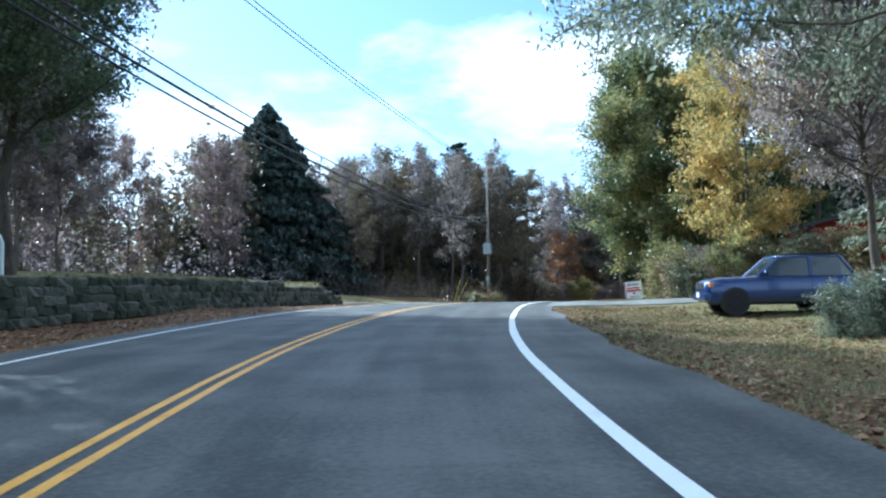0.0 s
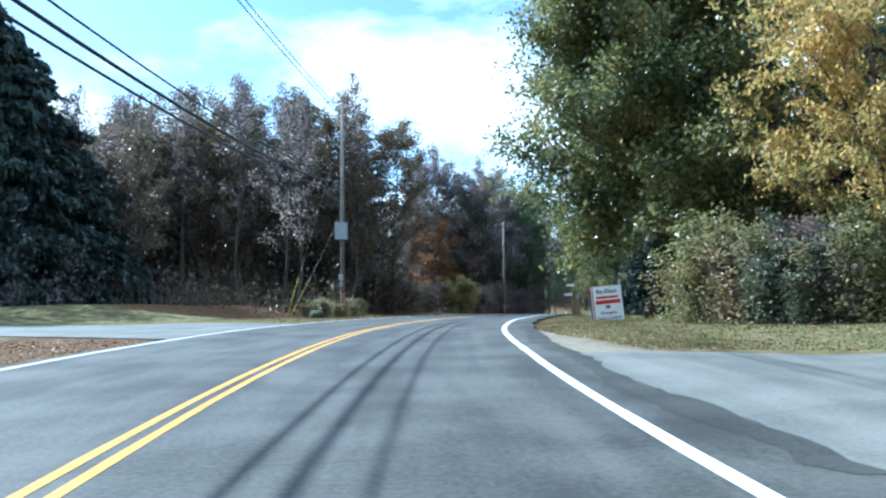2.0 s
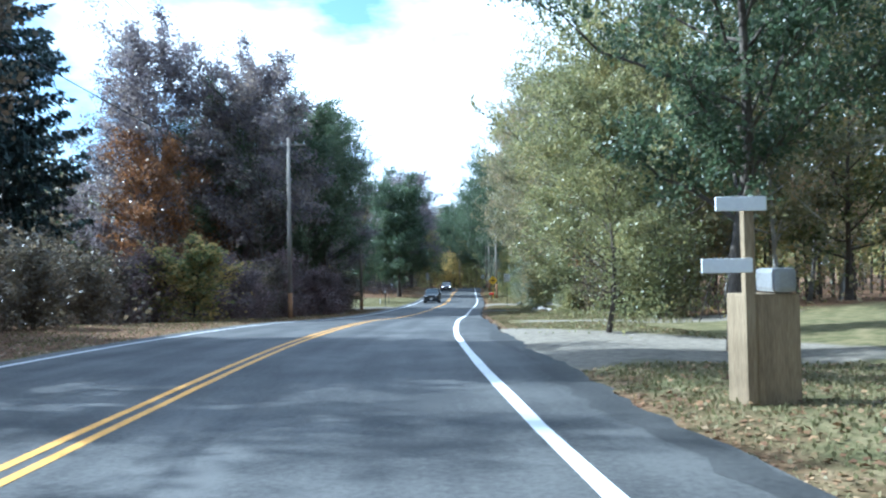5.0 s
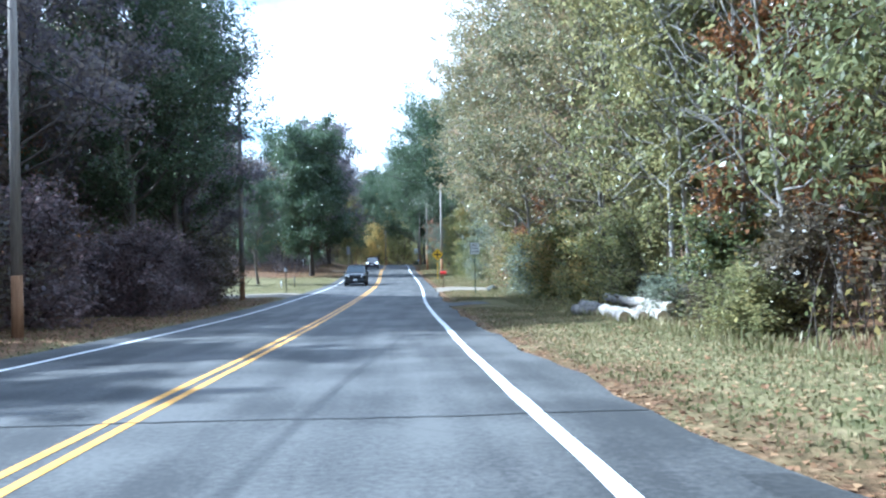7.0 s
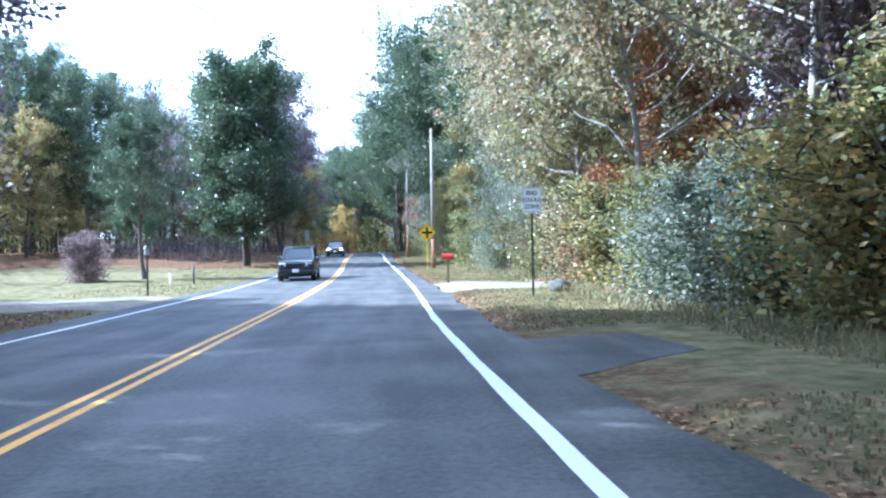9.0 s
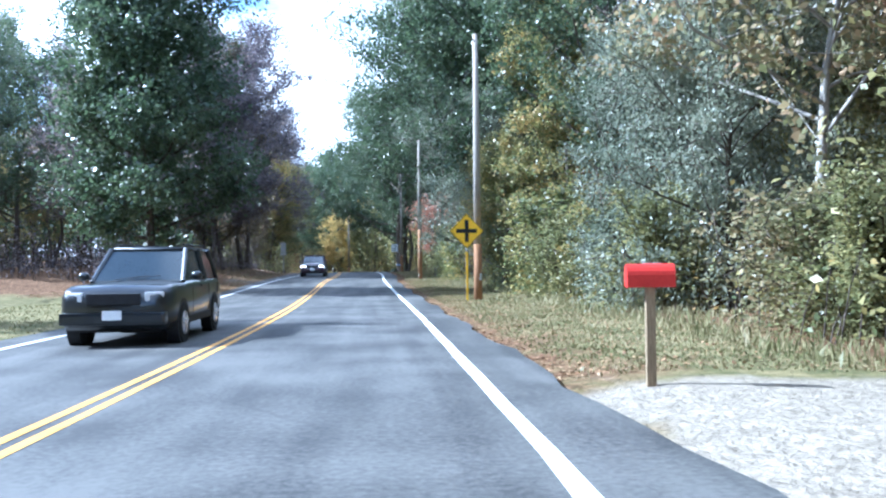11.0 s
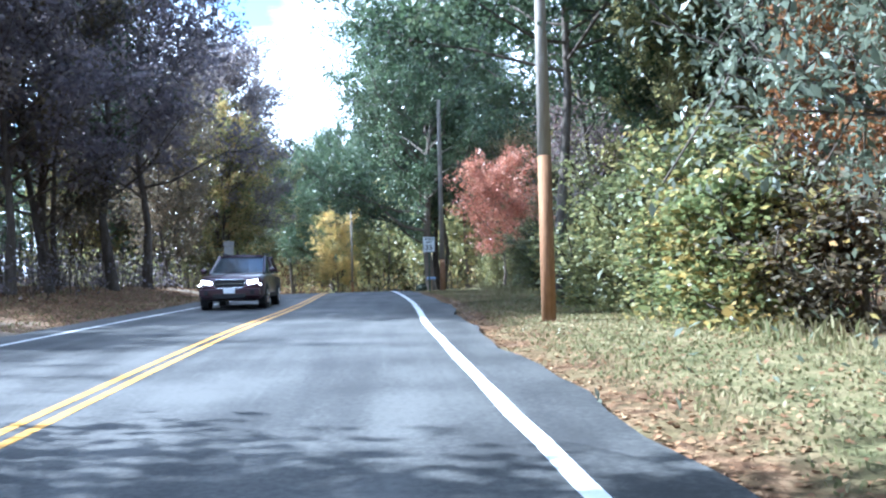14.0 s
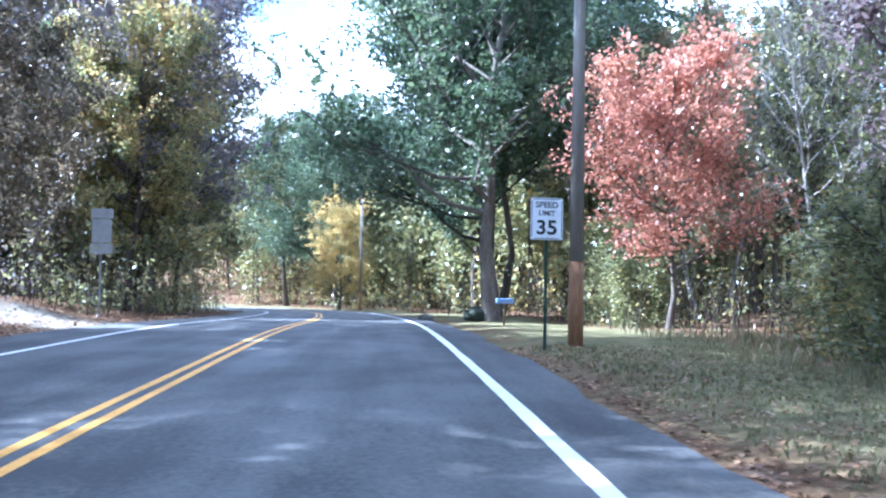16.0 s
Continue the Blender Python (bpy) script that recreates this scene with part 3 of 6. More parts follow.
strip("asphalt_edge", np.arange(34, 108, 0.4), lambda s: edge_r(s) - 0.38 - 0.12 * math.sin(s * 0.7), lambda s: edge_r(s) + 0.02 + 0.06 * math.sin(s * 0.9), 0.003, DARK_ASPHALT, label="dark broken strip along the pavement's edge", category="road edge", wobble=0.05, seed=6)
for k, (s0, u0, u1, w0) in enumerate(((104.5, -4.3, 4.8, 0.04), (110.1, -4.3, 4.9, 0.05), (116.3, -4.2, 3.6, 0.04), (122.6, -4.3, 4.9, 0.1), (99.5, -3.9, 2.6, 0.035))):
    rg = np.random.default_rng(60 + k)
    us = np.arange(u0, u1, 0.22)
    ss = s0 + np.cumsum(rg.normal(0, 0.025, len(us)))
    side = [along(s + d * w0 * rg.uniform(0.5, 1.2), u, 0.005) for d in (-0.5, 0.5) for s, u in zip(ss, us)]
    m0 = len(us)
    seal = Shape().add(side, [(i, i + 1, m0 + i + 1, m0 + i) for i in range(m0 - 1)]).mesh("crack_seal", TAR)
    tagged(new("crack_seal", seal), "black sealed crack running across the asphalt", "road crack", kind="structure")


def apron(name, corners, material, label, category, n=14, lift=0.035):
    """A paved or sandy patch between four corners (s, u), lying on the ground and meeting the road's edge."""
    (a, b, c, d) = [np.array(k, float) for k in corners]
    v, uv = [], []
    for i in range(n + 1):
        for j in range(n + 1):
            p, q = i / n, j / n
            s, u = (a * (1 - p) + b * p) * (1 - q) + (d * (1 - p) + c * p) * q
            x, y, z = along(s, u)
            gz0 = ground_at(x, y) + lift
            z = (z - 0.02 if -4.55 < u < 5.12 else max(gz0, z - 0.02)) if abs(u) < 7.5 else gz0
            v.append((x, y, z))
            uv.append((u, s))
    f = [(i * (n + 1) + j, i * (n + 1) + j + 1, (i + 1) * (n + 1) + j + 1, (i + 1) * (n + 1) + j) for i in range(n) for j in range(n)]
    rim = [j for j in range(n)] + [i * (n + 1) + n for i in range(n)] + [n * (n + 1) + j for j in range(n, 0, -1)] + [i * (n + 1) for i in range(n, 0, -1)]
    low = len(v)
    for k in rim:                                   # the slab's sides, sloping into the ground
        out = np.array(v[k][:2]) - np.array(v[(n + 1) * (n // 2) + n // 2][:2])
        out = out / np.linalg.norm(out) * 0.12
        v.append((v[k][0] + out[0], v[k][1] + out[1], v[k][2] - 0.22))
        uv.append(uv[k])
    f += [(rim[k], low + k, low + (k + 1) % len(rim), rim[(k + 1) % len(rim)]) for k in range(len(rim))]
    me = Shape().add(v, f).mesh(name, material)
    layer = me.uv_layers.new(name="UVMap")
    for lp in me.loops:
        layer.data[lp.index].uv = uv[lp.vertex_index]
    me.flip_normals() if me.polygons[0].normal.z < 0 else None
    return tagged(new(name, me), label, category, kind="structure")


apron("side_road", ((50, -4.3), (61.5, -4.3), (63, -40), (51.5, -40)), DRIVE_ASPHALT, "pale sunlit asphalt side road joining the main road", "road")
apron("driveway", ((31, 4.8), (44, 4.8), (40, 26), (34, 26)), DRIVE_ASPHALT, "pale grey asphalt driveway meeting the road", "driveway")
apron("driveway", ((138.6, 4.6), (142.4, 4.6), (142.6, 6.6), (140.4, 6.8)), ASPHALT, "short leaf-edged asphalt apron beside the road", "driveway", 8, 0.008)


# ---- trees ----
def leaf_quads(rng, centres, length, width, spread=0.35, up=0.25, flow=None):
    """A pointed leaf at each centre, turned at random but tending to face the sky."""
    n = len(centres)
    nrm = rng.normal(0, 1, (n, 3))
    nrm[:, 2] += up * 2.2
    nrm /= np.linalg.norm(nrm, axis=1)[:, None]
    a = rng.normal(0, 1, (n, 3)) if flow is None else flow + rng.normal(0, spread, (n, 3))
    a -= nrm * (a * nrm).sum(1)[:, None]
    a /= np.linalg.norm(a, axis=1)[:, None] + 1e-9
    b = np.cross(nrm, a)
    k = rng.uniform(0.65, 1.35, (n, 1))
    l, w = a * length * k * 0.5, b * width * k * 0.5
    bend = nrm * length * k * 0.12
    return np.stack([centres - l - bend, centres + w, centres + l - bend, centres - w], 1)


def grow(rng, height, radius, base, trunk_r, limbs, subs, shape="round", lean=0.0, upward=0.5, sides=7):
    """Trunk and limbs, and the twigs' points on which leaves sit."""
    wood, twigs = Shape(), []
    top = height * (0.93 if shape != "round" else 0.86)
    k = 7
    tz = np.linspace(0, top, k)
    off = np.cumsum(rng.normal(0, 0.012 * height, (k, 2)), axis=0)
    off[0] = 0
    off[:, 0] += lean * tz
    tp = np.column_stack([off, tz])
    tr = trunk_r * (1 - 0.9 * (tz / top) ** 0.9)
    tr[0] *= 1.35
    wood.tube(tp, np.maximum(tr, 0.02), sides)
    golden = 2.399963
    ph = rng.uniform(0, 6.28)
    for i in range(limbs):
        q = (i + 0.5) / limbs
        z = base + (top * 0.97 - base) * q ** 0.9
        root = np.array([np.interp(z, tz, tp[:, j]) for j in range(3)])
        h = (z - base) / max(height - base, 0.1)
        if shape == "round":
            reach = radius * math.sqrt(max(0.06, 1 - ((h - 0.32) / 0.72) ** 2))
        elif shape == "tall":
            reach = radius * (0.55 + 0.45 * math.sin(math.pi * min(1, h + 0.1)))
        else:
            reach = radius * (1.02 - h) ** 0.85
        reach *= rng.uniform(0.75, 1.15)
        az = ph + i * golden + rng.normal(0, 0.25)
        el = upward * rng.uniform(0.6, 1.3) + 0.5 * h
        d = np.array([math.cos(az) * math.cos(el), math.sin(az) * math.cos(el), math.sin(el)])
        t = np.linspace(0, 1, 6)[:, None]
        bow = np.array([0, 0, 1.0]) * (0.12 if shape != "droop" else -0.25)
        wig = np.cumsum(rng.normal(0, 0.035 * reach, (6, 3)), axis=0)
        wig[0] = 0
        lp = root + d * reach * t + bow * reach * t ** 2 + wig
        r0 = max(0.03, 0.5 * np.interp(z, tz, tr))
        wood.tube(lp, r0 * (1 - 0.85 * t[:, 0]), 5)
        for j in range(subs):
            w = rng.uniform(0.3, 1.0)
            p0 = np.array([np.interp(w, t[:, 0], lp[:, m]) for m in range(3)])
            dd = d * 0.6 + rng.normal(0, 0.6, 3) + np.array([0, 0, 0.15])
            dd /= np.linalg.norm(dd)
            ln = reach * rng.uniform(0.22, 0.42)
            sp = p0 + dd * ln * np.linspace(0, 1, 4)[:, None]
            wood.tube(sp, np.maximum(0.28 * r0 * (1 - 0.8 * np.linspace(0, 1, 4)), 0.012), 4)
            twigs.append(sp)
        twigs.append(lp[2:])
    return wood, twigs


def broadleaf(seed, height, radius, base, trunk_r, limbs, subs, leaves, leaf, cluster=0.55, shape="round", lean=0.0, upward=0.5, droop=False, fill=0.0, inner=0.22):
    """Leaves crowd round the twigs; a share sits larger and deeper inside, and a share fills the skirt of a bush."""
    rng = np.random.default_rng(seed)
    wood, twigs = grow(rng, height, radius, base, trunk_r, limbs, subs, shape, lean, upward)
    if not leaves:
        return wood, None
    pick = rng.integers(0, len(twigs), leaves)
    w = 1.06 - 0.85 * rng.uniform(0, 1, leaves) ** 1.3
    c = np.empty((leaves, 3))
    for i, t in enumerate(twigs):
        mk = np.where(pick == i)[0]
        if len(mk):
            q = np.linspace(0, 1, len(t))
            c[mk] = np.stack([np.interp(w[mk], q, t[:, j]) for j in range(3)], 1)
    c += rng.normal(0, cluster * 0.45, (leaves, 3)) * np.array([1, 1, 0.75])
    out = np.linalg.norm(c[:, :2], axis=1)
    c[:, :2] *= np.minimum(1, radius * (1.1 + 0.08 * np.sin(c[:, 2:3] * 3)[:, 0]) / np.maximum(out, 0.01))[:, None]
    if fill:
        low = rng.uniform(0, 1, leaves) < fill
        c[low, 2] *= rng.uniform(0, 1, low.sum())
    c[:, 2] = np.maximum(c[:, 2], 0.06)
    deep = rng.uniform(0, 1, leaves) < inner
    c[deep, :2] *= 0.8
    flow = np.array([0, 0, -1.0]) if droop else None
    size = np.where(deep, 1.45, 1.0)[:, None] * leaf
    return wood, leaf_quads(rng, c, size, size * (0.62 if not droop else 0.4), 0.5, 0.3, flow)


def conifer(seed, height, radius, trunk_r, whorls, per, density, needle, droop=0.35, base=0.4, ragged=0.12, power=0.8):
    """A spruce or pine: whorls of branches with hanging sprays of needles."""
    rng = np.random.default_rng(seed)
    wood = Shape()
    tz = np.linspace(0, height, 6)
    wood.tube(np.column_stack([rng.normal(0, 0.05, (6, 2)).cumsum(0) * 0.5, tz]), np.maximum(trunk_r * (1 - tz / height), 0.02), 7)
    cs, fl = [], []
    for i in range(whorls):
        q = (i + rng.uniform(0, 0.6)) / whorls
        z = base + (height - base) * q
        reach0 = radius * (1 - q) ** power + 0.15
        for j in range(per):
            az = rng.uniform(0, 6.283)
            reach = reach0 * rng.uniform(1 - 3 * ragged, 1 + ragged)
            t = np.linspace(0, 1, 5)[:, None]
            out = np.array([math.cos(az), math.sin(az), 0])
            lp = np.array([0, 0, z]) + out * reach * t + np.array([0, 0, 1.0]) * reach * (0.18 * t - droop * t ** 2 * 1.3)
            wood.tube(lp, np.maximum(0.05 * (1 - q) * (1 - 0.9 * t[:, 0]), 0.008), 4)
            n = max(4, int(density * reach))
            w = rng.uniform(0.12, 1.04, n)
            p = np.stack([np.interp(w, t[:, 0], lp[:, k]) for k in range(3)], 1)
            side = np.array([-out[1], out[0], 0]) * rng.normal(0, 0.26 * reach, (n, 1)) * (1.1 - w[:, None])
            p = p + side + rng.normal(0, 0.08, (n, 3)) - np.array([0, 0, 1]) * np.abs(side).sum(1)[:, None] * 0.3
            cs.append(p)
            fl.append(np.tile(out * 0.7 + np.array([0, 0, -0.75]), (n, 1)) + side * 0.4)
    c, f = np.vstack(cs), np.vstack(fl)
    return wood, leaf_quads(rng, c, needle, needle * 0.34, 0.3, 0.1, f)


KINDS = {}


def plant(kind, x, y, scale=1.0, turn=0.0, label=None, group="", z=None, category="tree", name=None, flat=1.0):
    """Stands a tree or bush of that kind on the ground; further ones share the first one's meshes."""
    spec = KINDS[kind]
    m = pose(x, y, (ground_at(x, y) if z is None else z) - 0.05, 0, 0, turn) @ Matrix.Diagonal((scale, scale, scale * flat, 1))
    if kind.startswith("bush"):
        m = m @ Matrix.Diagonal((1.32, 1.18, 0.84, 1))
    if "proto" not in spec:
        ob = thing(name or spec["name"], m, label or spec["label"], category if category != "tree" else spec.get("category", "tree"), group)
        wood, leaves = spec["make"]()
        part("trunk" if spec.get("category", "tree") == "tree" else "stem", wood, spec["bark"], ob, smooth_shade=True)
        if leaves is not None:
            part("crown" if spec.get("category", "tree") == "tree" else "foliage", quads_mesh("leaves", leaves, LEAF[spec["leaf"]]), None, ob)
        spec["proto"] = ob
        return ob
    ob = copy_thing(spec["proto"], Matrix.Identity(4))
    ob.matrix_basis = m
    ob.name = name or spec["name"]
    tagged(ob, label or spec["label"], "", group)
    return ob


def kind(key, name, label, leaf, make, bark=None, category="tree"):
    KINDS[key] = dict(name=name, label=label, leaf=leaf, make=make, bark=bark or BARK, category=category)


kind("oak_a", "oak_tree", "tall oak with a broad dark green crown", "dark_green", lambda: broadleaf(11, 17, 6.8, 3.2, 0.25, 36, 10, 46000, 0.16, 0.58))
kind("oak_b", "oak_tree", "tall dark green oak in full leaf", "dark_green", lambda: broadleaf(12, 19, 6.2, 3.6, 0.25, 36, 10, 46000, 0.16, 0.6, "tall"))
kind("oak_dusk", "oak_tree", "tall oak on the wooded bank, brown leaves coloured with purple haze", "dusk", lambda: broadleaf(32, 17, 5.8, 3.0, 0.17, 36, 9, 28000, 0.19, 0.62, "tall"))
kind("oak_thin", "oak_tree", "thinning oak on the wooded bank, brown leaves coloured with purple haze", "dusk", lambda: broadleaf(64, 17, 5.8, 3.0, 0.17, 36, 9, 15000, 0.19, 0.5, "tall"))
kind("maple_green", "maple_tree", "broad green maple beginning to turn at the edges", "mixed", lambda: broadleaf(13, 19, 7.4, 2.2, 0.2, 64, 12, 170000, 0.2, 0.95, upward=0.33, inner=0.4))
kind("lawn_oak", "oak_tree", "round-crowned dark green tree on the lawn", "dark_green", lambda: broadleaf(45, 18, 5.0, 2.1, 0.26, 50, 10, 48000, 0.22, 0.85, upward=0.3, inner=0.32))
kind("bare_pale", "bare_tree", "pale grey bare tree leaning over the log pile", "olive", lambda: broadleaf(46, 12, 4.2, 2.4, 0.1, 22, 10, 1200, 0.14, 0.5, upward=0.75, lean=-0.12), PALE_BARK)
kind("maple_yellow", "maple_tree", "pale golden yellow autumn maple with low branches", "yellow", lambda: broadleaf(14, 17, 5.6, 1.6, 0.2, 40, 9, 34000, 0.23, 0.5, droop=True, upward=0.4))
kind("maple_red", "maple_tree", "small coral red autumn maple at the wood's edge", "red", lambda: broadleaf(15, 7.8, 3.5, 1.5, 0.1, 28, 8, 14000, 0.14, 0.5))
kind("russet", "young_tree", "young russet orange tree at the wood's edge", "orange", lambda: broadleaf(16, 9, 2.9, 1.0, 0.09, 24, 7, 11000, 0.14, 0.45))
kind("high_oak", "oak_tree", "tall oak whose high limbs reach over the road", "dark_green", lambda: broadleaf(61, 23, 8.8, 7.2, 0.21, 46, 10, 52000, 0.2, 0.75, upward=0.4, inner=0.3))
kind("blush_tall", "roadside_tree", "tall sunlit tree with pale green and pinkish leaves", "blush", lambda: broadleaf(62, 18, 6.6, 3.6, 0.14, 40, 10, 40000, 0.165, 0.5, upward=0.45), PALE_BARK)
kind("willow", "willow_tree", "silvery drooping willow with a dark hollow beneath", "silver", lambda: broadleaf(63, 9.5, 5.2, 1.6, 0.16, 44, 12, 62000, 0.12, 0.42, droop=True, upward=0.35, fill=0.03))
kind("locust", "locust_tree", "spreading tree with hanging olive green leaves", "olive", lambda: broadleaf(17, 15, 6.4, 2.8, 0.12, 36, 9, 38000, 0.18, 0.5, droop=True, upward=0.42))
kind("olive_tree", "roadside_tree", "leafy roadside tree, olive green and thinning", "olive", lambda: broadleaf(18, 12, 4.2, 1.4, 0.12, 32, 9, 27000, 0.145, 0.45, fill=0.04))
kind("mixed_tree", "roadside_tree", "leafy roadside tree, green turning yellow and orange", "mixed", lambda: broadleaf(19, 13, 4.2, 1.5, 0.13, 32, 9, 26000, 0.15, 0.45, fill=0.04))
kind("silver_tree", "roadside_tree", "grey-green leafy tree with drooping branches", "silver", lambda: broadleaf(20, 9, 4.0, 0.6, 0.11, 34, 10, 42000, 0.115, 0.42, droop=True, fill=0.1))
kind("bare_a", "bare_tree", "slender bare grey tree with thin twigs", "dusk", lambda: broadleaf(21, 17, 3.2, 4.0, 0.13, 26, 9, 2600, 0.17, 0.5, "tall", upward=0.75))
kind("bare_b", "bare_tree", "slender half-bare tree with a few brown leaves", "brown", lambda: broadleaf(22, 15, 3.4, 3.0, 0.12, 26, 9, 5200, 0.18, 0.5, "tall", upward=0.7))
kind("brown_tree", "woodland_tree", "woodland tree with dull brown autumn leaves", "brown", lambda: broadleaf(23, 15, 4.0, 1.6, 0.13, 28, 8, 16000, 0.18, 0.6, "tall"))
kind("birch", "birch_tree", "pale slender grey tree with sparse leaves", "olive", lambda: broadleaf(24, 14, 3.2, 4.0, 0.11, 20, 7, 4200, 0.17, 0.5, "tall", upward=0.8), PALE_BARK)
kind("spruce", "spruce_tree", "tall dark green spruce reaching down to the ground", "needles", lambda: conifer(25, 20, 12.0, 0.32, 58, 15, 27, 0.62, 0.26, 0.2, 0.1, 0.82))
kind("pine", "pine_tree", "tall dark pine with ragged branches", "needles", lambda: conifer(26, 22, 5.2, 0.28, 34, 8, 26, 0.5, -0.02, 4.0, 0.24, 0.5))
kind("bush", "bush", "dense green bush turning yellow at the wood's edge", "mixed", lambda: broadleaf(27, 2.6, 1.9, 0.12, 0.03, 22, 7, 11000, 0.1, 0.3, upward=0.8, fill=0.42), category="bush")
kind("bush_olive", "bush", "tangled olive green bush at the wood's edge", "olive", lambda: broadleaf(28, 2.8, 2.0, 0.12, 0.03, 22, 7, 11000, 0.1, 0.32, upward=0.8, fill=0.42), category="bush")
kind("bush_grey", "bush", "dry grey-brown thicket of thin stems", "brown", lambda: broadleaf(29, 2.2, 1.8, 0.1, 0.025, 24, 9, 3600, 0.11, 0.3, upward=0.95, fill=0.3), category="bush")
kind("bush_silver", "bush", "pale grey-green leafy shrub", "silver", lambda: broadleaf(30, 2.4, 1.9, 0.12, 0.03, 22, 7, 11000, 0.095, 0.3, upward=0.8, fill=0.42), category="bush")
kind("bush_yellow", "bush", "bright yellow autumn bush", "yellow", lambda: broadleaf(31, 3.0, 1.8, 0.3, 0.04, 18, 7, 6000, 0.14, 0.32, upward=0.8, fill=0.2), category="bush")
kind("conifer_grey", "conifer_tree", "ragged grey-green conifer standing near the red barn", "silver", lambda: conifer(35, 21, 5.5, 0.3, 36, 9, 26, 0.45, 0.25, 1.5, 0.2))
kind("hanging", "roadside_tree", "roadside tree with grey-green branches hanging over the verge", "silver", lambda: broadleaf(36, 10.5, 8.2, 6.4, 0.2, 26, 14, 46000, 0.17, 0.5, "tall", droop=True, upward=0.03))
kind("mauve_tree", "woodland_tree", "thin woodland tree with faded pinkish mauve leaves", "mauve", lambda: broadleaf(37, 14, 3.8, 2.0, 0.11, 28, 8, 15000, 0.15, 0.5, "tall", upward=0.7))
kind("bed_shrub", "shrub", "low shrub with pale tan and pinkish leaves round the pole", "blush", lambda: broadleaf(38, 0.62, 0.95, 0.04, 0.015, 16, 6, 3600, 0.085, 0.18, upward=0.9, fill=0.4), category="shrub")
kind("bed_shrub_green", "shrub", "low green shrub in the bed round the pole", "mixed", lambda: broadleaf(39, 0.55, 0.95, 0.04, 0.015, 16, 6, 3600, 0.085, 0.18, upward=0.9, fill=0.4), category="shrub")
kind("shade_tree", "roadside_tree", "dark drooping tree spreading behind the parked truck", "dusk", lambda: broadleaf(40, 12, 4.6, 3.4, 0.18, 36, 9, 34000, 0.17, 0.6, droop=True))
kind("blush_tree", "roadside_tree", "sunlit roadside tree with pale green and pinkish leaves", "blush", lambda: broadleaf(47, 13, 4.2, 1.6, 0.1, 28, 8, 13000, 0.2, 0.42, fill=0.04), PALE_BARK)
kind("bush_blush", "bush", "pale pinkish green bush at the wood's edge", "blush", lambda: broadleaf(48, 2.7, 2.0, 0.12, 0.03, 22, 7, 8000, 0.12, 0.32, upward=0.8, fill=0.42), category="bush")
kind("bush_red", "shrub", "small shrub with dull red autumn leaves", "red", lambda: broadleaf(42, 2.8, 1.7, 0.12, 0.03, 20, 7, 5000, 0.11, 0.35, upward=0.8, fill=0.4), category="shrub")
kind("bush_mauve", "bush", "tall shrub with dull pink and grey-green leaves", "mauve", lambda: broadleaf(41, 3.0, 1.9, 0.12, 0.03, 22, 7, 12000, 0.1, 0.4, upward=0.8, fill=0.42), category="bush")


def wood(rng, n, s_range, u_range, kinds, scale=(0.85, 1.15), group="", gap=2.2, taken=[]):
    """Trees scattered over a stretch of the plan, none too close to another."""
    tries = 0
    while n and tries < 4000:
        tries += 1
        s, u = rng.uniform(*s_range), rng.uniform(*u_range)
        x, y, _ = along(s, u)
        if abs(road_coords([(x, y)])[1][0]) < 7 or any((x - a) ** 2 + (y - b) ** 2 < gap * gap for a, b in taken):
            continue
        taken.append((x, y))
        plant(kinds[rng.integers(len(kinds))], x, y, rng.uniform(*scale), rng.uniform(0, 360), group=group)
        n -= 1


# single trees, from the start of the road onwards
plant("spruce", -20.9, 92.0, 1.12, 20)
plant("maple_green", 17.0, 65.4, 1.0, 40)
for x, y, sc in ((24.5, 78.0, 0.75), (27.5, 73.0, 0.7), (23.0, 84.0, 0.6), (31.0, 67.5, 0.75)):
    plant("oak_b", x, y, sc, x * 30, "dark green oak in the shade behind the big maple", "shaded trees behind the maple")
plant("maple_yellow", 19.4, 53.8, 0.9, 100)
plant("pine", 31, 64, 1.0, 30)
for x, y, sc in ((22.5, 73.5, 0.36), (26.5, 70.0, 0.4), (29.0, 75.5, 0.42)):
    plant("spruce", x, y, sc, x * 50, "dark young spruce in the shade behind the maple", "shaded trees behind the maple")
plant("olive_tree", 24.2, 89.2, 0.5, 20, "young yellow-green tree past the mailbox")
plant("conifer_grey", 27.0, 43.0, 1.0, 60)
plant("shade_tree", 15.6, 29.5, 1.0, 10)
plant("shade_tree", 18.6, 34.0, 0.95, 200)
plant("shade_tree", 22.5, 37.0, 0.9, 300)
plant("hanging", 11.9, 20.8, 1.17, 75)
plant("mixed_tree", 74.5, 174.0, 0.95, 75)
for x, y, t in ((43.0, 115.5, 0), (43.6, 116.1, 140), (42.5, 116.6, 250)):
    plant("birch", x, y, 0.9, t, "pale many-stemmed leaning tree beside the log pile")
plant("locust", 34.2, 98.8, 1.0, 15)
plant("locust", 38.5, 106.0, 0.9, 130)
plant("lawn_oak", 60.2, 189.0, 1.0, 80)
plant("oak_b", 48.2, 172.8, 0.5, 120, label="small dark tree beside the lawn's edge")
plant("maple_red", 97.1, 219.0, 0.92, 50)
plant("maple_yellow", 110.4, 271.0, 0.6, 10, "golden green tree beside the last pole")
plant("high_oak", 104.0, 236.6, 1.0, 10)
plant("oak_a", 98.8, 230.0, 1.3, 70)
plant("oak_a", 73.5, 228.0, 1.3, 140)
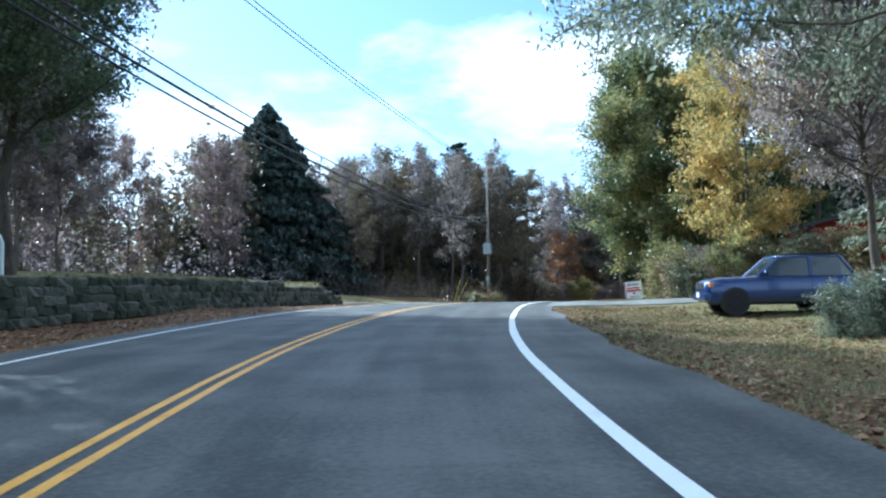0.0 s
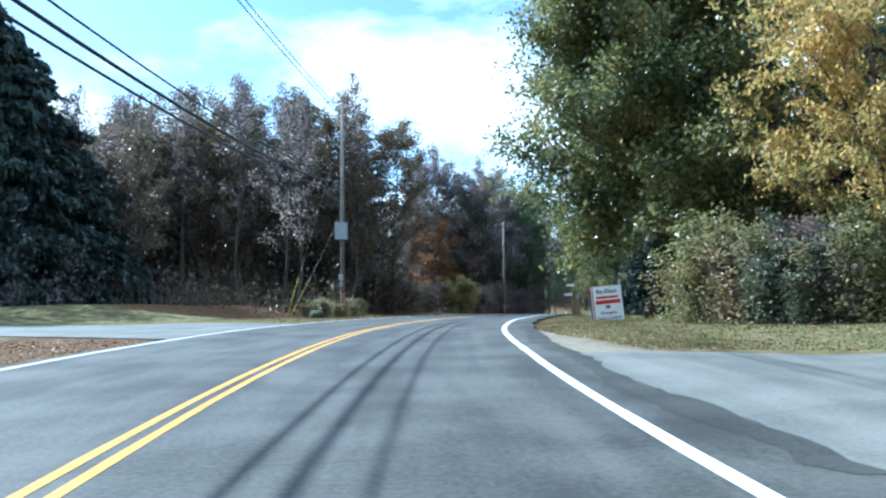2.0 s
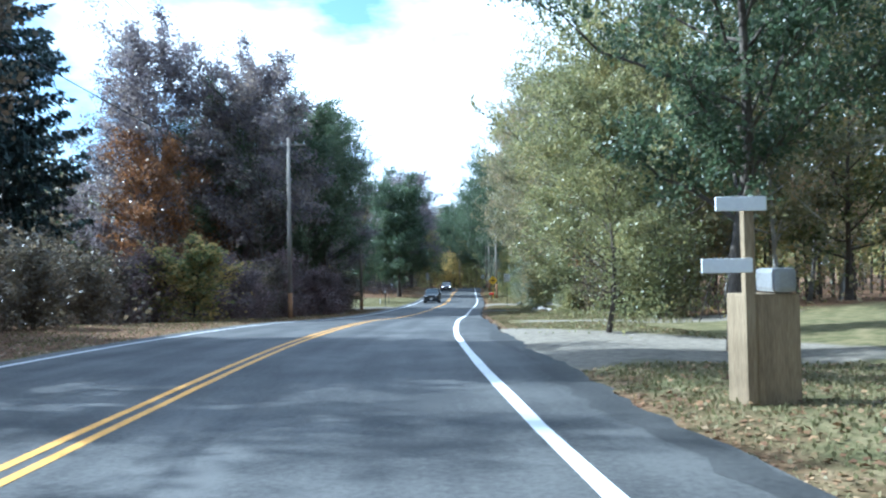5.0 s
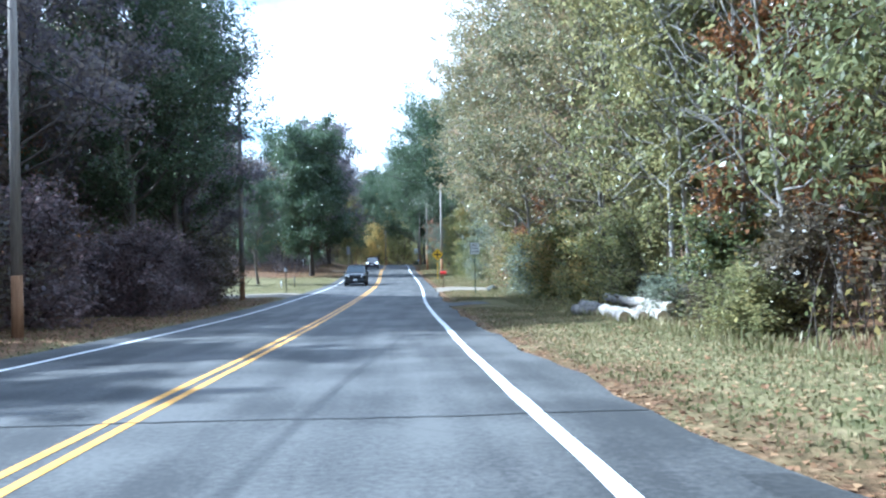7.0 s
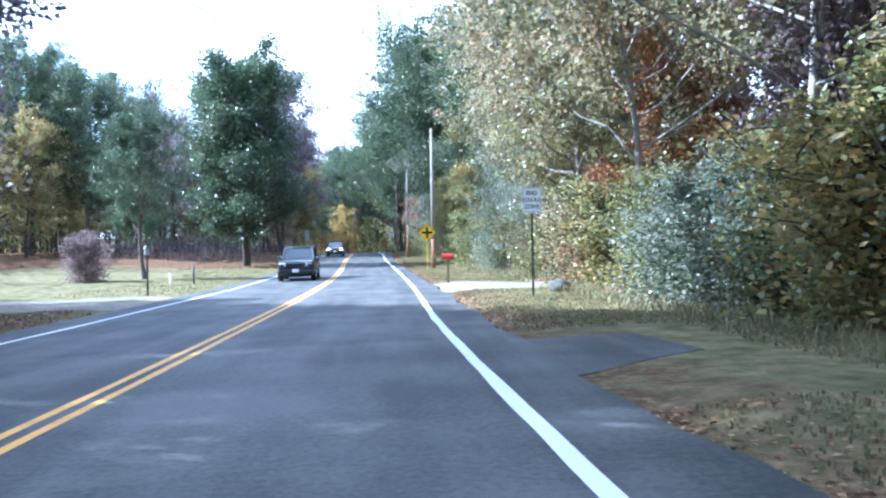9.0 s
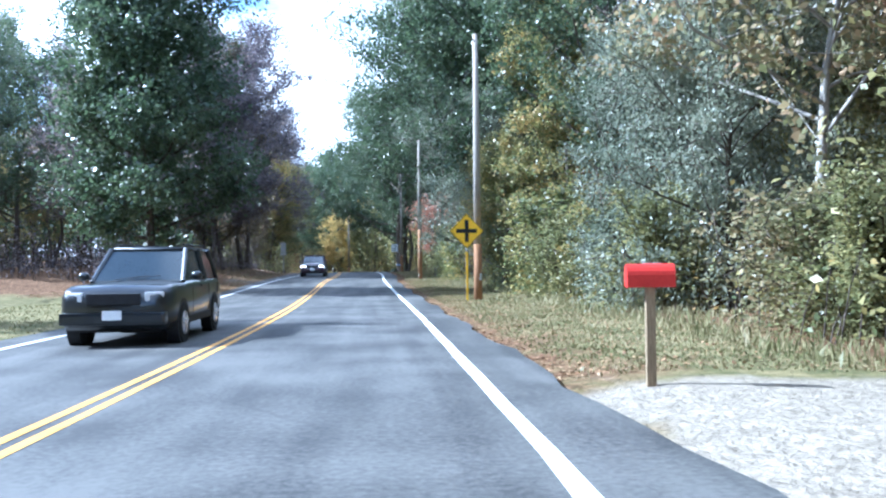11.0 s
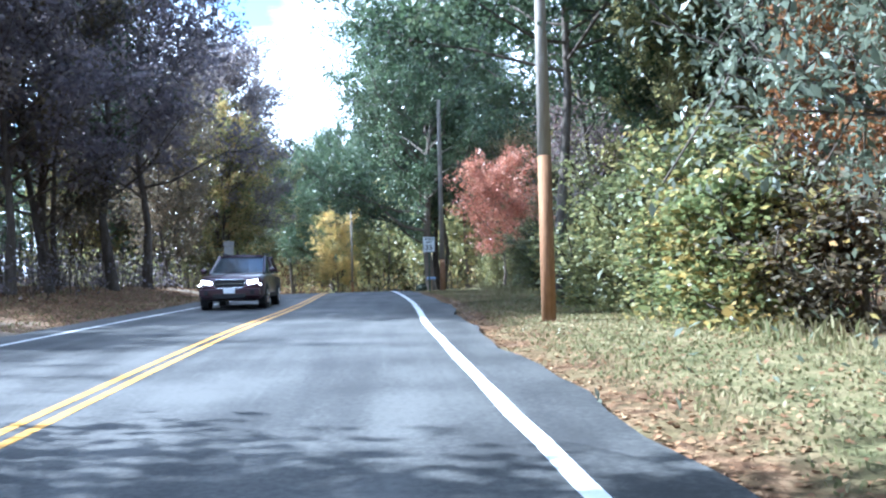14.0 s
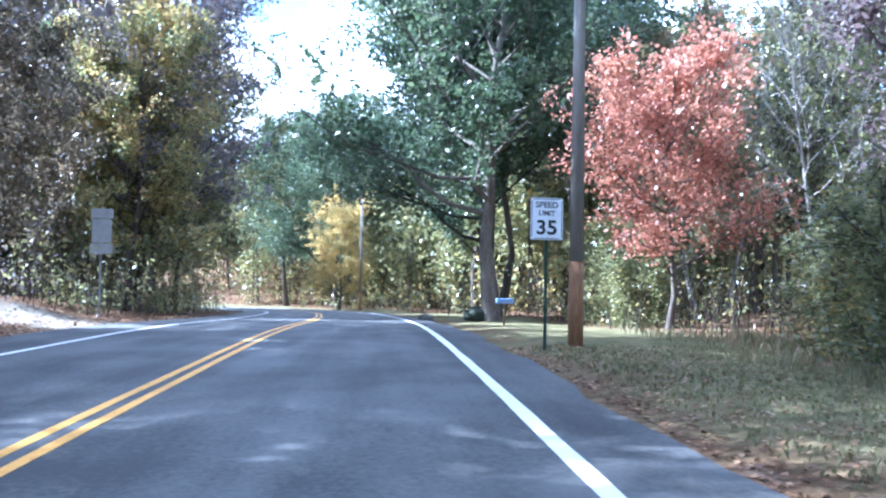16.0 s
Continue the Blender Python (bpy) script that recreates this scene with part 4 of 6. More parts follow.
for s, k, sc in ((166, "olive_tree", 1.25), (179, "silver_tree", 1.1), (184.5, "silver_tree", 1.0), (190, "oak_b", 1.1), (201, "oak_a", 1.15), (209, "oak_b", 1.15), (221, "oak_b", 1.1)):
    x, y, _ = along(s, 12.6 + 0.5 * math.sin(s))
    plant(k, x, y, sc, s * 31, group="tall trees over the right verge")
for s, u, k, sc in ((220.5, -12.0, "oak_dusk", 0.9), (224.5, -10.2, "oak_dusk", 0.95), (227, -9.8, "brown_tree", 1.2), (231.5, -8.8, "oak_thin", 1.22), (238.5, -9.2, "oak_thin", 1.28), (246, -9.8, "brown_tree", 0.86), (251, -10.2, "brown_tree", 0.88), (258, -8.4, "mixed_tree", 1.1), (262, -9.0, "oak_thin", 1.15), (268, -9.5, "oak_dusk", 1.25)):
    x, y, _ = along(s, u)
    plant(k, x, y, sc, s * 17, group="left bank trees")
for s, u, k, sc, t in ((203, 10.2, "high_oak", 0.92, 20), (219.2, 7.85, "high_oak", 0.95, 100), (229, 12.0, "high_oak", 0.92, 200),
                       (127, 11.8, "locust", 0.95, 60), (137, 11.2, "blush_tall", 0.95, 10), (146, 11.0, "blush_tall", 1.02, 130), (155, 11.4, "blush_tall", 1.05, 250), (165, 11.8, "blush_tall", 1.05, 330), (175, 12.2, "blush_tall", 1.05, 60),
                       (194.0, 8.9, "mixed_tree", 0.52, 40), (196.5, 9.6, "olive_tree", 0.6, 90), (202.0, 10.2, "willow", 1.0, 120)):
    x, y, _ = along(s, u)
    plant(k, x, y, sc, t, group="tall trees over the right verge")
for s, u, k, sc in ((207.5, 10.4, "russet", 0.62), (208.5, 8.8, "bush_yellow", 0.85), (211, 9.6, "bush", 1.2), (215, 9.0, "bush_olive", 1.1), (218.5, 9.4, "bush", 1.1), (224, 9.5, "bush_yellow", 0.75)):
    x, y, _ = along(s, u)
    plant(k, x, y, sc, s * 29, group="autumn bushes past the willow")
x, y, _ = along(163.5, 13.0)
plant("maple_red", x, y, 0.6, 20, "pinkish red young maple among the roadside trees")
for s, u, t in ((119.5, 11.4, 60), (123.0, 11.9, 100), (126.0, 11.6, 85)):
    x, y, _ = along(s, u)
    plant("bare_pale", x, y, 1.0, t - 60 + heading(s))
for s, u, k in ((119, 9.9, "bush_olive"), (121.5, 10.2, "bush_grey"), (124.5, 10.3, "bush_silver"), (127, 10.4, "bush_grey")):
    x, y, _ = along(s, u)
    plant(k, x, y, 0.72, s * 50, "low heap of cut leafy branches behind the logs", "brush behind the log pile", flat=0.6)
plant("bush_yellow", 18.0, 113.4, 1.15, 30, "tall yellow autumn bush before the brown woods")
rng = np.random.default_rng(5)
# left: trees round the raised lawn
# first three oaks stand out of view, added to shade the near road
for k, x, y, sc in (("oak_a", -14.4, 15.0, 1.35), ("oak_b", -16.2, 21.0, 1.15), ("oak_b", -15.4, 26.5, 1.12), ("mauve_tree", -20.5, 30.0, 1.35), ("oak_dusk", -19.4, 34.6, 1.22), ("oak_b", -16.0, 31.5, 1.1),
                    ("mauve_tree", -22.5, 43.5, 1.1), ("brown_tree", -27.0, 52.0, 0.95), ("oak_dusk", -23.5, 50.0, 0.7), ("brown_tree", -22.0, 38.0, 1.2), ("oak_dusk", -26.0, 48.0, 1.0)):
    plant(k, x, y, sc, x * 40, group="trees on the raised lawn")
wood(rng, 5, (44, 72), (-46, -27), ["brown_tree", "mauve_tree", "bare_b"], (1.0, 1.2), "trees behind the lawn", 5)
wood(rng, 8, (74, 118), (-62, -34), ["birch", "bare_b", "mauve_tree"], (0.9, 1.2), "trees behind the lawn", 4)
# left: thin brown woods beyond the side road
wood(rng, 14, (80, 96), (-30, -11), ["bare_a", "bare_b", "bare_a"], (0.85, 1.1), "left woods", 2.2)
wood(rng, 44, (86, 126), (-52, -29), ["bare_a", "bare_b", "brown_tree", "brown_tree", "mixed_tree"], (1.05, 1.4), "left woods", 2.2)
for x, y, k, sc in ((1.5, 103.5, "pine", 0.9), (5.2, 97.5, "brown_tree", 1.12), (8.6, 95.0, "brown_tree", 1.0), (0.5, 97.0, "bare_b", 1.15), (-3.5, 101.0, "brown_tree", 1.2), (18.5, 135.5, "oak_dusk", 1.15), (25.8, 133.5, "oak_dusk", 1.08), (24.0, 138.0, "oak_b", 0.9)):
    plant(k, x, y, sc, x * 40, group="left woods")
wood(rng, 4, (124, 146), (-22, -12), ["russet", "brown_tree"], (1.15, 1.5), "left woods", 3)
wood(rng, 3, (110, 128), (-34, -24), ["pine"], (1.0, 1.25), "left woods", 4)
# left: dark trees before the lawn
wood(rng, 13, (137, 152), (-24, -9.5), ["oak_dusk", "oak_dusk", "brown_tree", "oak_dusk", "oak_b"], (0.78, 0.96), "dark trees before the lawn", 4)
for s, u, k, sc in ((153, -17.0, "oak_dusk", 0.8), (158, -21.5, "oak_dusk", 0.85), (152.3, -11.2, "oak_dusk", 0.62), (152.4, -9.3, "bush_grey", 1.1)):
    x, y, _ = along(s, u)
    plant(k, x, y, sc, s * 23, group="dark trees before the lawn" if k == "oak_dusk" else "roadside bushes")
x, y, _ = along(176, -13.6)
plant("bush_mauve", x, y, 0.8, 70, "rounded pale mauve bush at the lawn's edge")
# left: far edge of the lawn and the leafy bank
wood(rng, 13, (206, 250), (-46, -27), ["oak_a", "oak_b", "mixed_tree"], (0.9, 1.2), "trees behind the lawn", 5)
wood(rng, 4, (256, 268), (-24, -11), ["brown_tree", "mixed_tree"], (0.85, 1.1), "left bank trees", 2.8)
wood(rng, 7, (222, 241), (-26, -11), ["oak_thin", "brown_tree", "oak_thin", "bare_b", "bare_a", "mixed_tree"], (0.85, 1.15), "left bank trees", 2.8)
# right woods
wood(rng, 28, (106, 174), (12, 24), ["blush_tree", "mixed_tree", "blush_tree", "mauve_tree", "russet", "blush_tree", "birch", "birch", "bare_pale"], (0.85, 1.2), "right woods", 3)
wood(rng, 8, (118, 180), (17, 28), ["blush_tree", "oak_a", "mauve_tree"], (1.1, 1.3), "right woods", 5)
wood(rng, 16, (176, 222), (12, 26), ["olive_tree", "blush_tree", "mixed_tree", "mauve_tree", "birch", "russet", "bare_pale", "mixed_tree", "birch"], (0.85, 1.2), "right woods", 3)
wood(rng, 13, (226, 262), (13, 28), ["birch", "bare_pale", "blush_tree", "birch", "mauve_tree", "bare_b"], (0.9, 1.2), "right woods", 3)
wood(rng, 6, (180, 262), (15, 28), ["birch", "mauve_tree"], (1.05, 1.25), "right woods", 4)
wood(rng, 34, (258, 325), (9, 40), ["oak_a", "oak_b", "mixed_tree", "olive_tree"], (0.95, 1.25), "trees at the road's bend", 4)
wood(rng, 20, (262, 312), (-22, -8), ["olive_tree", "mixed_tree", "oak_a", "birch", "brown_tree"], (1.0, 1.35), "trees at the road's bend", 3.4)
# bushes along the wood's edge
for s0, s1, u0, u1, n, ks in ((104, 138, 10.2, 12, 9, ["bush_grey", "bush_olive", "bush"]), (138, 176, 10.4, 12, 11, ["bush", "bush_yellow", "bush_silver", "bush_olive", "bush_blush"]),
                              (176, 203, 9.8, 11.5, 10, ["bush_olive", "bush", "bush_silver"]), (203, 224, 9.6, 12, 5, ["bush", "bush_olive", "bush_grey"]), (226, 262, 10.2, 13, 6, ["bush_olive", "bush", "bush_blush"]),
                              (90, 123, -14, -9, 14, ["bush_grey", "bush_grey", "bush_mauve"]), (124, 152, -10, -7.5, 9, ["bush_grey", "bush_mauve"])):
    wood(rng, n, (s0, s1), (u0, u1), ks, (0.85, 1.3), "roadside bushes", 1.5)
# hedge before the golden maples
plant("bush_red", 20.2, 64.6, 0.62, 40)
for s, u, sc in ((161.5, 10.6, 0.55),):
    x, y, _ = along(s, u)
    plant("bush_red", x, y, sc, s * 13, "reddish autumn shrub among the roadside bushes", "roadside bushes")
for i in range(15):
    q = i / 14
    plant(("bush_blush", "bush_olive", "bush_mauve", "bush_blush", "bush_olive", "bush_silver", "bush_mauve")[i % 7], float(np.interp(q, (0, 0.25, 0.6, 1), (15.2, 15.9, 18.2, 23.0))), float(np.interp(q, (0, 0.25, 0.6, 1), (57.2, 54.4, 51.3, 47.4))) + 0.4 * math.sin(i * 2.1), 0.75 + 0.34 * math.sin(i * 1.7) ** 2, i * 47, "overgrown hedge shrub beside the driveway", "hedge beside the driveway")
for x, y, k in ((8.6, 17.6, 0.36), (9.5, 17.9, 0.42), (10.5, 18.3, 0.4)):
    plant("bush_silver", x, y, k, x * 50, "loose grey-green shrub in front of the parked truck")


# ---- far woods and undergrowth, too many to count ----
def far_wood(name, label, rng, n, s_range, u_range, leaf_key, leaves=150, size=0.62, h_range=(11, 18), places=()):
    trunks, cs = Shape(), []
    for i in range(n or len(places)):
        s, u = rng.uniform(*s_range), rng.uniform(*u_range)
        x, y = places[i] if places else along(s, u)[:2]
        if abs(road_coords([(x, y)])[1][0]) < 11:
            continue
        z, h = ground_at(x, y), rng.uniform(*h_range)
        r = h * rng.uniform(0.17, 0.27)
        trunks.tube([(x, y, z - 0.2), (x + rng.normal(0, 0.3), y, z + h * 0.5), (x, y + rng.normal(0, 0.3), z + h * 0.85)], (0.2, 0.13, 0.04), 4)
        d = rng.normal(0, 1, (int(leaves * 2.2), 3))
        d /= np.linalg.norm(d, axis=1)[:, None]
        d *= rng.uniform(0.45, 1.05, (len(d), 1)) * (1 + 0.25 * np.sin(d[:, :1] * 5 + u) * np.cos(d[:, 1:2] * 4 + s))
        cs.append(np.array([x, y, z + h * 0.56]) + d * np.array([r, r, h * 0.44]))
    ob = thing(name, Matrix.Identity(4), label, "woods", kind="stuff")
    a = part("trunk", trunks, BARK, ob)
    b = part("foliage", quads_mesh("leaves", leaf_quads(rng, np.vstack(cs), size, size * 0.65), LEAF[leaf_key]), None, ob)
    for o in (a, b):
        tagged(o, kind="stuff")


rng = np.random.default_rng(9)
far_wood("woods", "dense brown autumn woods behind the roadside trees", rng, 190, (60, 200), (-75, -28), "brown", 150)
far_wood("woods", "dark green woods behind the lawn", rng, 120, (150, 330), (-90, -36), "dark_green", 170)
far_wood("woods", "mixed autumn woods behind the roadside trees", rng, 130, (90, 222), (24, 70), "mixed", 170)
far_wood("woods", "woods beside the bend in the road", rng, 90, (256, 300), (-80, -12), "dark_green", 190, 0.6, (15, 24))
far_wood("woods", "woods beside the bend in the road", rng, 120, (258, 330), (13, 70), "mixed", 190, 0.6, (15, 23))
far_wood("woods", "distant woods on the rise past the bend", rng, 150, (335, 400), (-120, 130), "olive", 170, 0.9, (17, 26))
KNOLL = [(136 + 33 * math.sqrt(i / 70) * math.cos(i * 2.4), 330 + 33 * math.sqrt(i / 70) * math.sin(i * 2.4)) for i in range(70)]
far_wood("woods", "hazy green woods on the knoll past the bend", rng, 0, (0, 1), (0, 1), "mixed", 240, 0.6, (13, 19), KNOLL)
far_wood("woods", "woods behind the lawn and the parked truck", rng, 80, (-10, 100), (34, 80), "brown", 170)
far_wood("woods", "dark evergreen thicket behind the big maple", rng, 70, (58, 98), (19, 40), "dark_green", 150, 0.5, (8, 15))
far_wood("woods", "woods behind the raised lawn", rng, 60, (-10, 70), (-85, -48), "brown", 170)

for s_range, u_range, key in (((-40, 130), (-190, -78), "brown"), ((130, 330), (-190, -80), "mixed"), ((-40, 130), (78, 190), "brown"), ((90, 330), (68, 190), "mixed")):
    far_wood("woods", "distant autumn woods covering the country round the road", rng, 230, s_range, u_range, key, 70, 1.3, (11, 18))


def undergrowth(name, label, rng, n, stems, s_range, u_range, leaf_key, h=1.6, size=0.2):
    """A tangle of thin stems and small leaves on the wood's floor."""
    ob = thing(name, Matrix.Identity(4), label, "undergrowth", kind="stuff")
    pos = np.array([along(rng.uniform(*s_range), rng.uniform(*u_range)) for _ in range(stems)])
    pos[:, 2] = ground_height(pos[:, :2])
    tall = rng.gamma(3.0, h / 3.0, stems)
    sh = Shape()
    for p, t in zip(pos, tall):
        lean = rng.normal(0, 0.22, 2) * t
        sh.tube([p - (0, 0, 0.05), p + (lean[0] * 0.4, lean[1] * 0.4, t * 0.55), p + (lean[0], lean[1], t)], (0.018, 0.012, 0.005), 3)
    k = rng.integers(0, stems, n)
    w = rng.uniform(0.1, 1.05, n)
    c = pos[k] + rng.normal(0, 0.3, (n, 3))
    c[:, 2] = np.maximum(pos[k, 2] + w * tall[k] + rng.normal(0, 0.1, n), pos[k, 2] + 0.05)
    a = part("stem", sh, BARK, ob)
    b = part("foliage", quads_mesh("leaves", leaf_quads(rng, c, size, size * 0.6), LEAF[leaf_key]), None, ob)
    for o in (a, b):
        tagged(o, kind="stuff")


undergrowth("undergrowth", "brown thicket of saplings on the wood's floor", rng, 9000, 1500, (76, 150), (-26, -9.5), "brown", 1.9, 0.24)
undergrowth("undergrowth", "green and yellow undergrowth along the right woods", rng, 10000, 1500, (102, 262), (9.6, 16), "mixed", 1.4, 0.14)
undergrowth("undergrowth", "undergrowth beneath the trees at the bend", rng, 22000, 1700, (246, 320), (-24, -6.2), "olive", 2.0, 0.2)
undergrowth("undergrowth", "undergrowth beneath the trees at the bend", rng, 9000, 900, (255, 325), (7.5, 40), "olive", 2.2, 0.2)
undergrowth("undergrowth", "tall green thicket closing the view past the bend", rng, 30000, 1600, (262, 330), (10, 60), "mixed", 4.2, 0.34)
far_wood("woods", "leafy woods beside the bend in the road", rng, 110, (256, 318), (11, 45), "olive", 190, 0.5, (9, 17))
undergrowth("undergrowth", "dark thicket behind the raised lawn", rng, 30000, 1300, (8, 108), (-52, -23), "dusk", 3.0, 0.3)
undergrowth("undergrowth", "thin undergrowth on the leafy left bank", rng, 14000, 1500, (204, 262), (-26, -8.5), "dusk", 1.7, 0.17)


# ---- utility poles and wires ----
def pole(x, y, top, arms=(), r=0.15, name="utility_pole", label="weathered wooden utility pole beside the road", tar=1.6, lean=(0, 0), yaw=0):
    z0 = ground_at(x, y)
    ob = thing(name, pose(x, y, z0), label, "utility pole")
    h = top - z0
    lx, ly = lean
    part("tarred_base", Shape().rod((0, 0, -0.3), (lx * tar / h, ly * tar / h, tar), r * 1.08, r * 1.02, 14), POLE_BASE, ob, "reddish brown lower end", True)
    part("shaft", Shape().rod((lx * tar / h, ly * tar / h, tar - 0.02), (lx, ly, h), r, r * 0.66, 14), POLE_WOOD, ob, "", True)
    for az, length in arms:
        a = az
        arm = Shape().box((length, 0.09, 0.11), (lx, ly, h - 0.45), (0, 0, a), 0.01)
        bar = part("crossarm", arm, POLE_WOOD, ob)
        d = np.array([math.cos(radians(a)), math.sin(radians(a))])
        for k in (-0.45, -0.2, 0.2, 0.45):
            q = d * length * k
            part("insulator", Shape().rod((lx + q[0], ly + q[1], h - 0.4), (lx + q[0], ly + q[1], h - 0.22), 0.04, 0.025, 8), GREY_PAINT, bar)
    return ob


P0, P1, P2, P3 = (-10.5, 15.4, 15.0), (4.0, 84.6, 15.2), (25.2, 122.6, 10.45), (38.0, 145.0, 9.85)
P4, P5, P6, P7 = (67.95, 171.7, 7.85), (78.95, 193.5, 7.55), (90.1, 214.9, 7.95), (110.3, 266.4, 6.75)
pole(*P0, ((60, 2.4),))
pole_one = pole(*P1, ((-60, 1.9),), 0.15, label="tall utility pole carrying a grey equipment box")
pole(*P2, ((-28, 2.2),), 0.14)
pole(*P3, (), 0.15)
pole(*P4, (), 0.145, tar=2.1, label="wooden utility pole behind the crossroads sign")
pole(*P5, (), 0.14, tar=3.4, label="wooden utility pole with an orange-brown lower half")
pole(*P6, (), 0.135)
pole(*P7, (), 0.14)
z1 = ground_at(P1[0], P1[1])
box = part("equipment_box", Shape().box((0.78, 0.5, 1.15), (-0.1, -0.42, 6.3 - z1), (0, 0, -15), 0.04), GREY_PAINT, pole_one, "grey metal equipment box")
part("bracket", Shape().box((0.1, 0.3, 0.9), (0, -0.15, 6.3 - z1), (0, 0, 0), 0.01), GALVANISED, pole_one)
part("meter_box", Shape().box((0.3, 0.2, 0.45), (-0.12, -0.24, 3.2 - z1), (0, 0, -10), 0.02), GREY_PAINT, pole_one, "small grey meter box")
part("meter_box", Shape().box((0.2, 0.16, 0.3), (-0.1, -0.22, 2.75 - z1), (0, 0, -10), 0.02), GREY_PAINT, pole_one)
part("conduit", Shape().rod((-0.12, -0.2, 0.1), (-0.12, -0.2, 8.4 - z1), 0.03, sides=8), GALVANISED, pole_one, "grey conduit running up the pole")
part("tag", Shape().box((0.09, 0.01, 0.26), (0, -0.18, 0.86)), GREY_PAINT, bpy.data.objects["utility_pole.004"], "white number tag")
part("tag", Shape().box((0.2, 0.02, 0.5), (0, -0.16, 6.6)), GREY_PAINT, bpy.data.objects["utility_pole.003"], "pale plate on the pole")


def wire(name, a, b, sag, r, label, n=22):
    a, b = np.array(a, float), np.array(b, float)
    t = np.linspace(0, 1, n)[:, None]
    pts = a + (b - a) * t - np.array([0, 0, 4.0 * sag]) * t * (1 - t)
    return tagged(new(name, Shape().tube(pts, np.full(n, r), 5).mesh(name, CABLE, True)), label, "overhead wire")


def up(p, z, dx=0.0, dy=0.0):
    return (p[0] + dx, p[1] + dy, z)


for k, (za, zb, r) in enumerate(((9.51, 9.51, 0.05), (9.1, 9.15, 0.038), (9.98, 9.95, 0.03))):
    wire("overhead_cable", up(P0, za), up(P1, zb), 1.91, r, "thick black overhead cable sagging between poles")
    if k == 0:
        wire("overhead_cable", up(P1, zb), up(P2, zb - 2.05), 0.9, 0.02, "thick black overhead cable sagging between poles")
for dx in (-0.8, -0.5):
    wire("overhead_wire", up(P0, 14.2, dx, -dx), up(P1, 15.0, dx * 0.8, -dx * 0.8), 0.8, 0.024, "thin overhead power wire between poles")
    wire("overhead_wire", up(P1, 14.9, dx * 0.8, -dx * 0.8), up(P2, 10.35, dx, -dx * 0.5), 0.6, 0.014, "thin overhead power wire between poles")
for za in (6.15, 9.75):
    wire("overhead_cable", up(P2, za + 0.2), up(P3, za - 0.2), 0.35, 0.022, "black overhead cable between poles")
wire("overhead_cable", up(P3, 9.15), up(P4, 7.55), 0.7, 0.022, "black overhead cable crossing above the road")
for p, q in ((P4, P5), (P5, P6), (P6, P7)):
    wire("overhead_cable", up(p, p[2] - 0.8), up(q, q[2] - 0.8), 0.5, 0.02, "black overhead cable between poles")
splice = np.array(up(P0, 9.5)) + 0.93 * (np.array(up(P1, 9.5)) - np.array(up(P0, 9.5))) - np.array([0, 0, 4 * 1.91 * 0.93 * 0.07 + 0.05])
tagged(new("splice_case", Shape().ball(tuple(splice), (0.17, 0.5, 0.2)).mesh("splice_case", CABLE, True)), "black splice case hanging on the overhead cable", "cable splice")
# guy wires with yellow guards
GUARD = principled("yellow_plastic_guard", [(0.3, (0.5, 0.42, 0.05)), (0.7, (0.66, 0.58, 0.1))], 4, 0.5)
for gx0, gy0, top, cover in ((0.35, 84.2, 13.2, 2.5), (0.6, 84.5, 7.6, 2.3)):
    g0 = np.array((gx0, gy0, ground_at(gx0, gy0)))
    tip = np.array(up(P1, top))
    guy = thing("guy_wire", pose(*g0), "steel guy wire with a yellow plastic guard, bracing the pole", "guy wire")
    d = tip - g0
    part("strand", Shape().rod((0, 0, -0.1), tuple(d), 0.006, sides=5), GALVANISED, guy)
    part("guard", Shape().rod((0, 0, 0), tuple(d / np.linalg.norm(d) * cover), 0.03, sides=8), GUARD, guy, "yellow plastic guard")


# ---- signs ----
def flat_text(words, size, name="writing"):
    """Letters in the built-in font as a flat mesh, centred, in the x-z plane facing -y."""
    c = bpy.data.curves.new(name, "FONT")
    c.body, c.size, c.align_x, c.align_y = words, size, "CENTER", "CENTER"
    c.offset = size * 0.022
    ob = bpy.data.objects.new(name, c)
    scene.collection.objects.link(ob)
    me = bpy.data.meshes.new_from_object(ob.evaluated_get(bpy.context.evaluated_depsgraph_get()))
    bpy.data.objects.remove(ob)
    me.transform(pose(0, 0, 0, 90))
    return me


def letter(words, size, at, material, parent, wide=1.0, bold=0.0):
    me = flat_text(words, size)
    me.transform(Matrix.Diagonal((wide, 1, 1, 1)))
    me.materials.clear()
    me.materials.append(material)
    ob = new("lettering", me)
    ob.location = at
    ob.parent = parent
    return ob


def bar(parent, size, at, material, name="bar"):
    ob = new(name, Shape().box((size[0], 0.003, size[1]), (0, 0, 0)).mesh(name, material))
    ob.location = at
    ob.parent = parent
    return ob


SIGN_WHITE = principled("white_sign_sheeting", [(0.25, (0.72, 0.73, 0.74)), (0.6, (0.88, 0.89, 0.9))], 3, 0.45, spec=0.4)
SIGN_YELLOW = principled("yellow_sign_sheeting", [(0.25, (0.72, 0.42, 0.012)), (0.6, (0.85, 0.52, 0.02))], 3, 0.45, spec=0.4)
SIGN_BLACK = principled("black_sign_ink", [(0.3, (0.012, 0.012, 0.012)), (0.7, (0.025, 0.025, 0.025))], 4, 0.5)
SIGN_BACK = principled("bare_aluminium_back", [(0.3, (0.3, 0.3, 0.3)), (0.7, (0.44, 0.44, 0.43))], 4, 0.5, 0.5)
SIGN_BLUE = principled("navy_sign_ink", [(0.3, (0.012, 0.02, 0.08)), (0.7, (0.02, 0.035, 0.12))], 4, 0.5)
